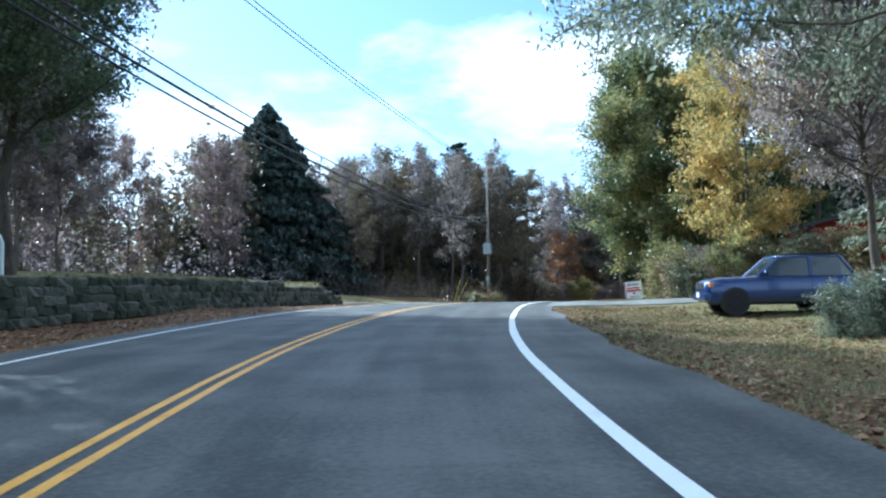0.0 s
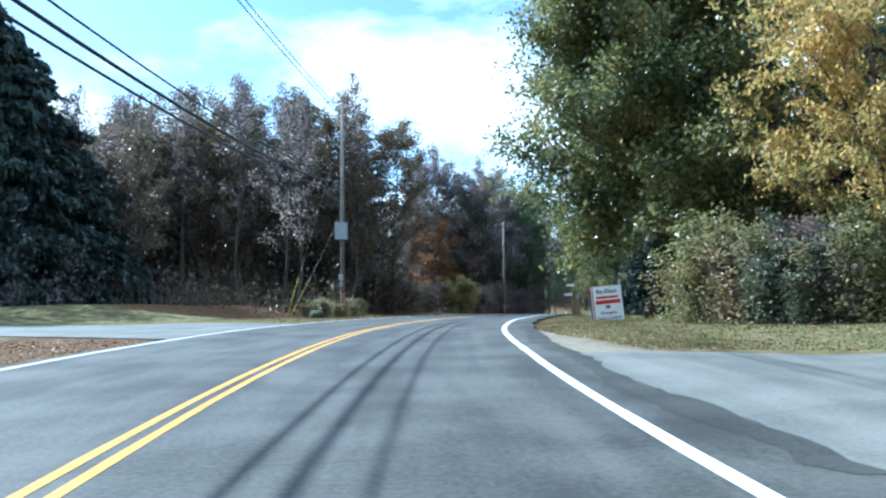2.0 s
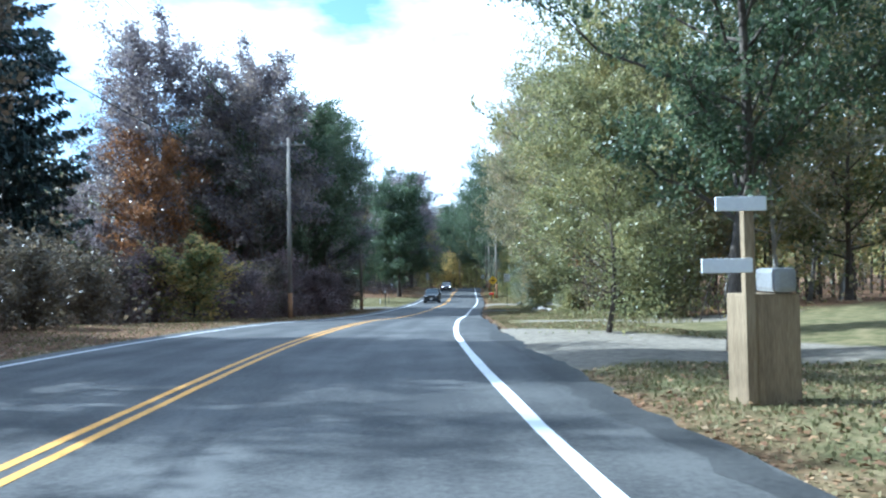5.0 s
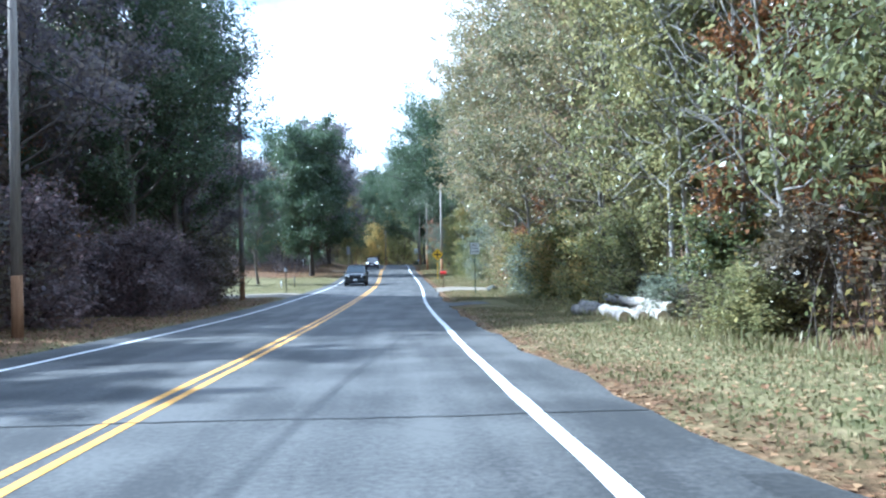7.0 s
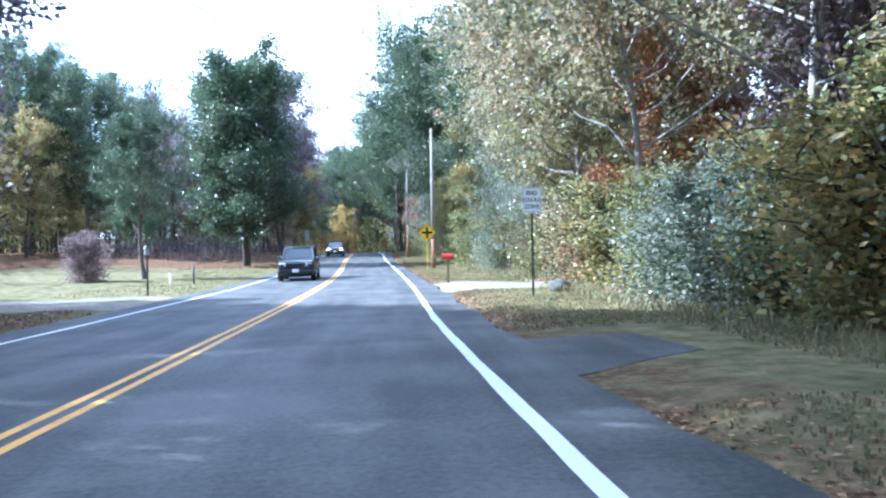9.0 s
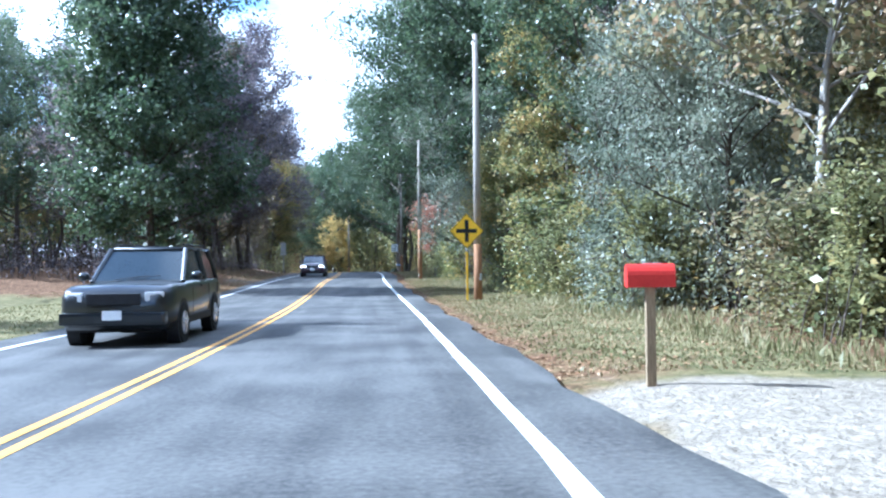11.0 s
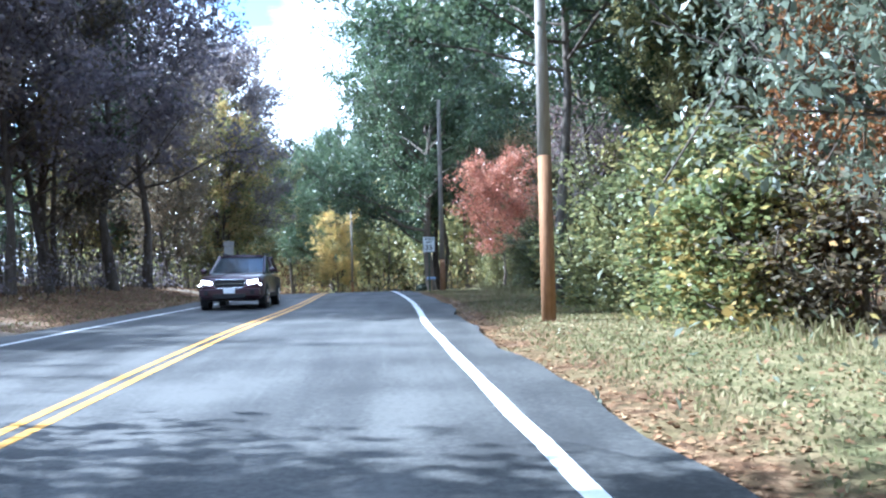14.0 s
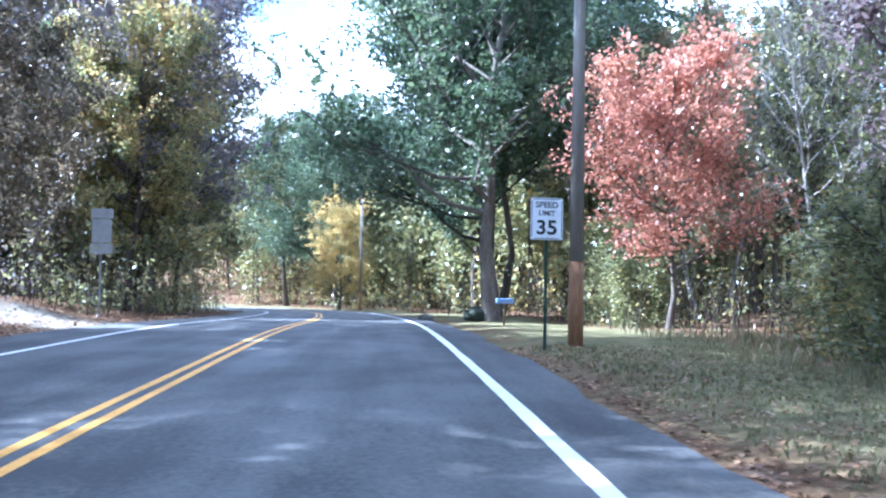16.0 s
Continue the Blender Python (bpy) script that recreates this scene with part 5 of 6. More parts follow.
SIGN_RED = principled("red_sign_ink", [(0.3, (0.4, 0.02, 0.015)), (0.7, (0.52, 0.035, 0.025))], 4, 0.5)
GREEN_POST = principled("green_channel_post", [(0.3, (0.02, 0.05, 0.032)), (0.7, (0.05, 0.1, 0.07))], 6, 0.6)
WOOD_POST = principled("weathered_post_wood", [(0.3, (0.14, 0.1, 0.06)), (0.6, (0.3, 0.23, 0.14)), (0.8, (0.38, 0.31, 0.2))], 6, 0.9, bump=0.5, stretch=(1, 1, 0.15))


def channel_post(z_top, parent, material, w=0.06):
    """A U-shaped steel sign post with its flanges."""
    sh = Shape().box((w * 0.5, 0.006, z_top + 0.3), (0, 0.03, z_top / 2 - 0.15))
    for k in (-1, 1):
        sh.box((0.006, 0.03, z_top + 0.3), (k * w * 0.25, 0.017, z_top / 2 - 0.15))
        sh.box((w * 0.26, 0.006, z_top + 0.3), (k * w * 0.38, 0.003, z_top / 2 - 0.15))
    return part("post", sh, material, parent)


def rounded(w, h, r=0.04, n=4):
    pts = []
    for cx, cz, a0 in ((w / 2 - r, h / 2 - r, 0), (-w / 2 + r, h / 2 - r, 90), (-w / 2 + r, -h / 2 + r, 180), (w / 2 - r, -h / 2 + r, 270)):
        pts += [(cx + r * math.cos(radians(a0 + 90 * i / n)), cz + r * math.sin(radians(a0 + 90 * i / n))) for i in range(n + 1)]
    return pts


def plate_sign(name, x, y, yaw, w, h, bottom, label, lines, border=True, post_mat=None):
    z0 = ground_at(x, y)
    ob = thing(name, pose(x, y, z0, 0, 0, yaw), label, "road sign")
    top = bottom - z0 + h
    channel_post(top - 0.05, ob, post_mat or GREEN_POST)
    zc = bottom - z0 + h / 2
    p = part("plate", Shape().prism(rounded(w, h), 0.004, pose(0, -0.012, zc)), SIGN_WHITE, ob, "white plate with black lettering")
    if border:
        for dx, dz, sx, sz in ((0, h / 2 - 0.022, w - 0.09, 0.012), (0, -h / 2 + 0.022, w - 0.09, 0.012), (w / 2 - 0.022, 0, 0.012, h - 0.09), (-w / 2 + 0.022, 0, 0.012, h - 0.09)):
            bar(p, (sx, sz), (dx, -0.016, zc + dz), SIGN_BLACK, "border")
    for words, size, dz, wide in lines:
        letter(words, size, (0, -0.0165, zc + dz), SIGN_BLACK, p, wide)
    for dz in (-h * 0.32, h * 0.32):
        part("bolt", Shape().rod((0, -0.024, zc + dz), (0, -0.01, zc + dz), 0.012, sides=8), GALVANISED, p)
    return ob


plate_sign("school_zone_sign", 52.3, 142.0, heading(150) + 8, 0.61, 0.762, 0.69, "white end of school zone sign on a green post",
           (("END", 0.17, 0.2, 1.0), ("SCHOOL", 0.17, 0.0, 0.86), ("ZONE", 0.17, -0.2, 1.0)))
plate_sign("speed_limit_sign", 89.2, 214.7, heading(230) + 6, 0.61, 0.762, 0.15, "white speed limit 35 sign on a green post",
           (("SPEED", 0.15, 0.25, 1.05), ("LIMIT", 0.13, 0.1, 1.0), ("35", 0.36, -0.17, 1.15)))

# crossroads warning sign
zc0 = ground_at(67.2, 171.35)
cross = thing("crossroads_sign", pose(67.2, 171.35, zc0, 0, 0, heading(182) + 10), "yellow diamond crossroads warning sign on a yellow post", "road sign")
part("post", Shape().box((0.07, 0.04, 3.0), (0, 0.03, 1.2), (0, 0, 0), 0.006), SIGN_BACK, cross)
part("reflector_strip", Shape().box((0.085, 0.012, 1.9), (0, 0.0, 0.85), (0, 0, 0), 0.004), SIGN_YELLOW, cross, "yellow reflective strip on the post")
zs = 0.38 - zc0
dia = part("plate", Shape().prism([(0.646 * math.sin(radians(90 * i)) + 0.0, 0.646 * math.cos(radians(90 * i))) for i in range(4)], 0.004, pose(0, -0.012, zs)), SIGN_YELLOW, cross, "yellow diamond plate with a black cross")
for k in range(4):
    a = radians(45 + 90 * k)
    e = Shape().box((0.86, 0.003, 0.014), (0, 0, 0))
    o = part("border", e, SIGN_BLACK, dia)
    o.matrix_basis = Matrix.Translation((0.435 * math.cos(a), -0.0165, zs + 0.435 * math.sin(a))) @ Matrix.Rotation(-(a - radians(90)), 4, "Y")
bar(dia, (0.8, 0.15), (0, -0.0165, zs), SIGN_BLACK, "symbol")
bar(dia, (0.15, 0.82), (0, -0.0185, zs), SIGN_BLACK, "symbol")
for dz in (-0.3, 0.3):
    part("bolt", Shape().rod((0.05, -0.024, zs + dz), (0.05, -0.01, zs + dz), 0.014, sides=8), GALVANISED, dia)

# route signs seen from behind, on the left bank
zl = ground_at(83.9, 230.0)
back = thing("route_sign", pose(83.9, 230.0, zl, 0, 0, heading(246) + 4), "stack of bare metal sign backs on a post", "road sign")
channel_post(1.48 - zl, back, SIGN_BACK)
for w, h, z in ((0.66, 0.3, 1.27), (0.58, 0.74, 0.73), (0.68, 0.32, 0.17)):
    part("plate", Shape().prism(rounded(w, h), 0.004, pose(0, -0.01, z - zl)), SIGN_BACK, back, "unpainted back of a sign plate")

# election sign on the verge
ze = ground_at(14.6, 64.2)
vote = thing("election_sign", pose(14.62, 64.15, ze - 0.05, 0, -5.5, -26), "white election campaign board with red and blue stripes, leaning on stakes", "lawn sign")
EW, EH, EZ = 1.42, 1.55, 0.02
board = part("board", Shape().box((EW, 0.012, EH), (0, 0, EZ + EH / 2), (0, 0, 0), 0.003), SIGN_WHITE, vote, "white printed board")
for k in (-0.62, 0.66):
    part("stake", Shape().box((0.04, 0.03, EH + 0.45), (k, 0.025, EH / 2 + 0.02), (0, 0, 0), 0.004), WOOD_POST if k < 0 else SIGN_WHITE, vote, "thin stake holding the board")
bar(board, (0.07, EH - 0.02), (-0.665, -0.008, EZ + EH / 2), SIGN_BLUE, "stripe")
bar(board, (0.05, EH - 0.02), (-0.56, -0.008, EZ + EH / 2), SIGN_RED, "stripe")
bar(board, (0.1, 0.16), (-0.66, -0.0105, EZ + EH * 0.86), SIGN_RED, "emblem")
letter("Re-Elect", 0.27, (0.05, -0.009, EZ + EH * 0.85), SIGN_BLUE, board)
bar(board, (0.95, 0.1), (0.06, -0.008, EZ + EH * 0.68), SIGN_RED)
bar(board, (1.08, 0.17), (0.08, -0.008, EZ + EH * 0.545), SIGN_RED)
bar(board, (0.2, 0.12), (0.06, -0.008, EZ + EH * 0.4), SIGN_RED, "emblem")
bar(board, (0.2, 0.05), (0.06, -0.0105, EZ + EH * 0.43), SIGN_BLUE, "emblem")
letter("Glocester", 0.18, (0.07, -0.009, EZ + EH * 0.235), SIGN_BLUE, board)
letter("Town Council", 0.18, (0.07, -0.009, EZ + EH * 0.09), SIGN_BLUE, board)

# white marker post on the lawn
zw = ground_at(20.5, 69.6)
tagged(new("marker_post", Shape().rod((20.5, 69.6, zw - 0.2), (20.5, 69.6, zw + 2.0), 0.05, 0.045, 10).mesh("marker_post", SIGN_WHITE, True)), "plain white marker post standing in the grass", "post")

# mailbox stand by the road
zm = ground_at(18.6, 79.4)
stand = thing("mailbox", pose(18.6, 79.4, zm, 0, 0, heading(86)), "wooden mailbox stand with small plates beside the road", "mailbox")
part("pedestal", Shape().box((0.55, 0.45, 1.1), (0, 0, 0.52), (0, 0, 0), 0.02), WOOD_POST, stand, "boxed-in wooden pedestal")
part("post", Shape().box((0.1, 0.1, 2.0), (-0.22, -0.2, 1.0), (0, 0, 0), 0.01), WOOD_POST, stand)
for z, dx in ((1.35, -0.45), (1.95, -0.3)):
    part("plate", Shape().box((0.5, 0.03, 0.14), (dx, -0.26, z), (0, 0, 0), 0.01), SIGN_WHITE, stand, "small white plate")
part("box", Shape().box((0.22, 0.45, 0.24), (0.12, -0.05, 1.2), (0, 0, 0), 0.05), SIGN_BACK, stand, "metal letter box")

# red mailbox by the sandy drive
zr = ground_at(56.9, 153.4)
red_box = thing("mailbox", pose(56.9, 153.4, zr, 0, 0, heading(166) + 80), "red metal mailbox on a wooden post", "mailbox")
part("post", Shape().box((0.1, 0.1, 1.2), (0, 0, 0.45), (0, 0, 0), 0.01), WOOD_POST, red_box)
prof = [(-0.12, 0.0), (0.12, 0.0)] + [(0.12 * math.cos(radians(a)), 0.13 + 0.12 * math.sin(radians(a))) for a in range(0, 181, 20)]
part("box", Shape().prism(prof, 0.5, pose(0, 0, 1.05)), SIGN_RED, red_box, "arched red metal box")
part("flag", Shape().box((0.01, 0.2, 0.05), (0.13, -0.05, 1.28)), SIGN_WHITE, red_box)


def marker(x, y, h, r, material, name, label):
    z = ground_at(x, y)
    return tagged(new(name, Shape().rod((x, y, z - 0.2), (x, y, z + h), r, r * 0.9, 8).mesh(name, material, True)), label, "post")


DARK_POST = principled("dark_painted_post", [(0.3, (0.02, 0.02, 0.022)), (0.7, (0.05, 0.05, 0.05))], 5, 0.5)
marker(48.9, 165.2, 0.95, 0.05, DARK_POST, "driveway_post", "dark driveway post on the lawn's edge")
marker(47.7, 165.2, 0.6, 0.045, SIGN_WHITE, "driveway_post", "short white driveway post on the lawn's edge")
marker(63.0, 203.0, 1.9, 0.05, DARK_POST, "driveway_post", "tall dark post on the lawn")
marker(66.0, 206.5, 1.0, 0.05, SIGN_WHITE, "driveway_post", "short pale post on the lawn")
zy = ground_at(44.0, 154.0)
lantern = thing("yard_lantern", pose(44.0, 154.0, zy), "black yard lantern on a thin post beside a driveway", "lantern")
part("post", Shape().rod((0, 0, -0.2), (0, 0, 1.5), 0.035, sides=8), DARK_POST, lantern)
part("housing", Shape().box((0.16, 0.16, 0.24), (0, 0, 1.63), (0, 0, 0), 0.02), SIGN_BACK, lantern, "glass lantern housing")
part("cap", Shape().rod((0, 0, 1.74), (0, 0, 1.88), 0.13, 0.02, 8), DARK_POST, lantern)

# ---- cut logs on the verge ----
CUT = principled("sawn_log_end", [(0.3, (0.3, 0.22, 0.13)), (0.7, (0.52, 0.42, 0.29))], 9, 0.9)
LOG_BARK = principled("weathered_log_bark", [(0.26, (0.07, 0.06, 0.05)), (0.36, (0.2, 0.175, 0.15)), (0.5, (0.38, 0.345, 0.3)), (0.72, (0.54, 0.5, 0.45))], 3, 0.95, bump=1.0, bump_scale=14, stretch=(1, 1, 0.3), vary=0.2)
rng = np.random.default_rng(21)
for cx, cy, lift, length, r, yw in ((40.9, 117.6, 0.0, 5.4, 0.17, 3), (41.0, 118.75, 0.0, 1.7, 0.16, 10), (39.6, 116.0, 0.0, 2.6, 0.17, -4), (41.4, 117.0, 0.06, 6.2, 0.18, -5), (41.0, 116.6, 0.3, 4.6, 0.14, 5), (41.9, 116.6, 0.12, 5.0, 0.16, -9)):
    z = ground_at(cx, cy)
    lg = thing("log", pose(cx, cy, z + r + lift - 0.03, 0, 0, -28 + yw), "cut grey log lying in a pile on the grass verge", "log", "log pile on the verge")
    t = np.linspace(-0.5, 0.5, 19)
    pts = np.column_stack([0.06 * np.sin(t * 5 + cx) + rng.normal(0, 0.01, 19), t * length, rng.normal(0, 0.01, 19)])
    trunk = Shape().tube(pts, r * (1 + rng.normal(0, 0.03, 19)), 18)
    knots = np.array([noise.noise(Vector(v) * 2.6 + Vector((cx * 3, cy, 0))) * 0.16 + noise.noise(Vector(v) * 8 + Vector((cy, cx, 0))) * 0.1 for v in trunk.v[0]])
    axis = np.repeat(pts, 18, axis=0)
    trunk.v[0] = axis + (trunk.v[0] - axis) * (1 + knots[:, None] * 1.3)
    part("bark", trunk, LOG_BARK, lg, "", True)
    for e in (0, -1):
        p = pts[e]
        part("cut_end", Shape().rod((p[0], p[1] - 0.01, p[2]), (p[0], p[1] + 0.01, p[2]), r * 0.95, sides=14), CUT, lg, "pale sawn end")

# ---- vehicles: front towards -y, wheels on z = 0 ----
TYRE = principled("black_rubber", [(0.3, (0.012, 0.012, 0.012)), (0.7, (0.03, 0.03, 0.03))], 12, 0.85, bump=0.2)
RIM = principled("alloy_wheel", [(0.3, (0.35, 0.35, 0.36)), (0.7, (0.55, 0.55, 0.56))], 8, 0.35, 0.8)
TINTED = principled("tinted_car_glass", [(0.3, (0.02, 0.028, 0.032)), (0.7, (0.035, 0.045, 0.05))], 2, 0.06, spec=0.7)
CHROME = principled("chrome_trim", [(0.3, (0.5, 0.5, 0.52)), (0.7, (0.7, 0.7, 0.72))], 5, 0.2, 1.0)
TRIM_BLACK = principled("black_plastic_trim", [(0.3, (0.012, 0.012, 0.013)), (0.7, (0.03, 0.03, 0.032))], 10, 0.6)
AMBER = principled("amber_lamp", [(0.3, (0.5, 0.16, 0.02)), (0.7, (0.62, 0.22, 0.03))], 6, 0.25)


def lamp_material(name, glow):
    m, n, l = nodes_of(name)
    out, b, t, r = n.new("ShaderNodeOutputMaterial"), n.new("ShaderNodeBsdfPrincipled"), n.new("ShaderNodeTexNoise"), n.new("ShaderNodeValToRGB")
    t.inputs["Scale"].default_value = 14
    ramp_to(r, [(0.3, (0.6, 0.62, 0.64)), (0.7, (0.8, 0.82, 0.84))])
    l.new(t.outputs["Fac"], r.inputs["Fac"])
    l.new(r.outputs["Color"], b.inputs["Base Color"])
    b.inputs["Roughness"].default_value = 0.15
    b.inputs["Emission Color"].default_value = (1, 0.97, 0.9, 1)
    b.inputs["Emission Strength"].default_value = glow
    l.new(b.outputs["BSDF"], out.inputs["Surface"])
    return m


LAMP_OFF, LAMP_ON = lamp_material("clear_headlamp", 0.0), lamp_material("lit_headlamp", 2.5)


def car_paint(name, dark, light):
    m = principled(name, [(0.3, dark), (0.7, light)], 1.2, 0.3, 0.25, spec=0.6)
    b = next(n for n in m.node_tree.nodes if n.type == "BSDF_PRINCIPLED")
    b.inputs["Coat Weight"].default_value, b.inputs["Coat Roughness"].default_value = 0.6, 0.06
    return m


def loft(rings, close=True):
    k = len(rings[0])
    v = [p for r in rings for p in r]
    f = [(i * k + j, i * k + (j + 1) % k, (i + 1) * k + (j + 1) % k, (i + 1) * k + j) for i in range(len(rings) - 1) for j in range(k)]
    if close:
        f += [tuple(range(k))[::-1], tuple((len(rings) - 1) * k + j for j in range(k))]
    bm = bmesh.new()
    vs = [bm.verts.new(p) for p in v]
    for q in f:
        bm.faces.new([vs[i] for i in q])
    bmesh.ops.recalc_face_normals(bm, faces=bm.faces[:])
    return bm


def body_ring(y, w, zb, zs, zt):
    return [(-w * 0.9, y, zb), (-w, y, zb + 0.14), (-w * 1.01, y, (zb + zs) / 2 + 0.05), (-w, y, zs), (-w * 0.93, y, zt - 0.02), (-w * 0.8, y, zt), (0, y, zt + 0.03), (w * 0.8, y, zt),
            (w * 0.93, y, zt - 0.02), (w, y, zs), (w * 1.01, y, (zb + zs) / 2 + 0.05), (w, y, zb + 0.14), (w * 0.9, y, zb)]


def car(name, m, label, category, paint, spec, lamps=LAMP_OFF, rack=False, amber=False):
    L, W, H = spec["length"] / 2, spec["width"] / 2, spec["height"]
    belt, hood, r = spec["belt"], spec["hood"], spec["wheel"]
    ws, rf, rb, tail = spec["screen"], spec["roof_front"], spec["roof_back"], spec["tail"]
    ob = thing(name, m, label, category)
    zb = r * 0.85
    rings = [body_ring(-L, W * 0.82, zb + 0.12, hood - 0.28, hood - 0.18), body_ring(-L + 0.12, W * 0.94, zb, hood - 0.2, hood - 0.06), body_ring(-L + 0.5, W, zb, hood - 0.14, hood),
             body_ring(ws - 0.1, W, zb, belt - 0.16, belt - 0.03), body_ring(ws + 0.25, W, zb, belt - 0.14, belt), body_ring(tail - 0.2, W, zb, belt - 0.14, belt),
             body_ring(L - 0.12, W * 0.96, zb, belt - 0.14, belt - 0.02), body_ring(L, W * 0.86, zb + 0.12, belt - 0.3, belt - 0.12)]
    body = part("body", Shape().take(loft(rings)), paint, ob, "", True)
    wt = W * 0.74

    g = [[(-W * 0.86, ws, belt - 0.02), (-W * 0.84, ws + 0.02, belt + 0.02), (W * 0.84, ws + 0.02, belt + 0.02), (W * 0.86, ws, belt - 0.02)],
         [(-W * 0.9, rf, belt - 0.02), (-wt, rf, H - 0.05), (wt, rf, H - 0.05), (W * 0.9, rf, belt - 0.02)],
         [(-W * 0.9, rb, belt - 0.02), (-wt, rb, H - 0.05), (wt, rb, H - 0.05), (W * 0.9, rb, belt - 0.02)],
         [(-W * 0.86, tail, belt - 0.02), (-W * 0.8, tail - 0.05, belt + 0.05), (W * 0.8, tail - 0.05, belt + 0.05), (W * 0.86, tail, belt - 0.02)]]
    part("window", Shape().take(loft(g)), TINTED, ob, "dark tinted glass")
    roof = Shape().take(loft([[(-wt - 0.02, y, H - 0.06), (-wt * 0.9, y, H), (0, y, H + 0.02), (wt * 0.9, y, H), (wt + 0.02, y, H - 0.06)] for y in (rf - 0.03, (rf + rb) / 2, rb + 0.03)]))
    part("roof", roof, paint, ob, "", True)
    for sx in (-1, 1):
        for y0, y1 in ((ws, rf), (tail, rb)):
            part("pillar", Shape().rod((sx * W * 0.875, y0, belt - 0.02), (sx * (wt + 0.01), y1, H - 0.04), 0.045, sides=6), paint, ob)
        part("pillar", Shape().rod((sx * W * 0.91, (rf + rb) / 2, belt - 0.02), (sx * (wt + 0.012), (rf + rb) / 2, H - 0.04), 0.05, sides=6), paint, ob)
        part("mirror", Shape().ball((sx * (W + 0.1), ws + 0.2, belt + 0.09), (0.11, 0.07, 0.085), 2), paint, ob, "", True)
        part("headlight", Shape().box((W * 0.34, 0.1, spec.get("lamp", 0.16)), (sx * W * 0.7, -L + (0.0 if "ring" in spec else 0.07), hood - 0.2), (0, -sx * 10 if "ring" in spec else 0, sx * 16), 0.03), lamps, ob, "clear headlight")
        if amber:
            part("indicator", Shape().box((0.1, 0.16, 0.13), (sx * W * 0.9, -L + 0.14, hood - 0.2), (0, 0, sx * 10), 0.02), AMBER, ob, "amber corner lamp")
        part("tail_light", Shape().box((0.12, 0.06, 0.3), (sx * W * 0.82, L - 0.02, belt - 0.25), (0, 0, 0), 0.02), SIGN_RED, ob, "red tail light")
        part("door_handle", Shape().box((0.03, 0.16, 0.035), (sx * (W + 0.01), 0.15, belt - 0.12), (0, 0, 0), 0.01), paint, ob)
        for y in (-L + spec["front_axle"], L - spec["rear_axle"]):
            # black disc paints in the wheel well's shade, and serves as arch trim
            part("wheel_arch", Shape().rod((sx * (W - 0.2), y, r), (sx * (W + 0.012), y, r), r * 1.2, sides=22), TRIM_BLACK, ob)
            tyre = part("wheel", Shape().rod((sx * (W - 0.2), y, r), (sx * (W + 0.03), y, r), r, sides=26), TYRE, ob, "black tyre on an alloy rim")
            part("rim", Shape().rod((sx * (W + 0.02), y, r), (sx * (W + 0.042), y, r), r * 0.62, r * 0.56, 20), spec.get("rim", RIM), tyre)
            for k in range(5):
                a = radians(72 * k)
                part("spoke", Shape().box((0.012, 0.07, r * 0.5), (sx * (W + 0.046), y + math.sin(a) * r * 0.3, r + math.cos(a) * r * 0.3), (-math.degrees(a), 0, 0), 0.004), spec.get("rim", CHROME), tyre)
    part("grille", Shape().box((W * 0.95, 0.06, 0.2), (0, -L + 0.0, hood - 0.24), (0, 0, 0), 0.02), TRIM_BLACK, ob, "black grille")
    for sx in (-1, 1):
        for y, top in ((ws + 0.3, belt - 0.1), ((rf + rb) / 2, belt - 0.06), (rb - 0.1, belt - 0.06)):
            part("door_seam", Shape().box((0.012, 0.014, top - zb - 0.22), (sx * (W + 0.004), y, (top + zb + 0.14) / 2)), TRIM_BLACK, ob)
        part("side_cladding", Shape().box((0.035, 2 * L - 2.2 * r - spec["front_axle"] - spec["rear_axle"], 0.13), (sx * (W + 0.004), (spec["front_axle"] - spec["rear_axle"]) / 2, zb + 0.08), (0, 0, 0), 0.012), TRIM_BLACK, ob, "black side cladding")
        part("mirror_foot", Shape().box((0.12, 0.04, 0.035), (sx * (W + 0.01), ws + 0.2, belt + 0.05), (0, 0, 0), 0.008), TRIM_BLACK, ob)
        part("wiper", Shape().rod((sx * 0.12 - 0.3, ws - 0.03, belt + 0.03), (sx * 0.12 + 0.28, ws + 0.06, belt + 0.1), 0.008, sides=5), TRIM_BLACK, ob)
    if "ring" in spec:
        part("lower_intake", Shape().box((W * 1.0, 0.06, 0.13), (0, -L - 0.08, zb + 0.1), (0, 0, 0), 0.02), TRIM_BLACK, ob, "black lower intake")
        for sx in (-1, 1):
            part("fog_lamp_recess", Shape().box((0.24, 0.06, 0.16), (sx * W * 0.76, -L - 0.06, zb + 0.2), (0, 0, sx * 12), 0.03), TRIM_BLACK, ob, "black fog lamp recess")
            part("lamp_arm", Shape().box((0.1, 0.05, 0.05), (sx * W * 0.92, -L + 0.07, hood - 0.27), (0, sx * 30, sx * 30), 0.015), lamps, ob, "lit edge of the headlight")
        hexagon = [(-0.46, 0), (-0.4, 0.12), (0.4, 0.12), (0.46, 0), (0.36, -0.13), (-0.36, -0.13), (-0.46, 0)]
        part("grille_surround", Shape().tube([(px, -L - 0.04, hood - 0.24 + pz) for px, pz in hexagon], np.full(7, 0.014), 6), CHROME, ob, "bright chrome grille surround")
        part("grille_bar", Shape().box((0.8, 0.02, 0.025), (0, -L - 0.04, hood - 0.24), (0, 0, 0), 0.006), CHROME, ob)
    part("bumper", Shape().box((W * 1.86, 0.24, 0.22), (0, -L + 0.03, zb + 0.2), (0, 0, 0), 0.06), spec.get("bumper", paint), ob)
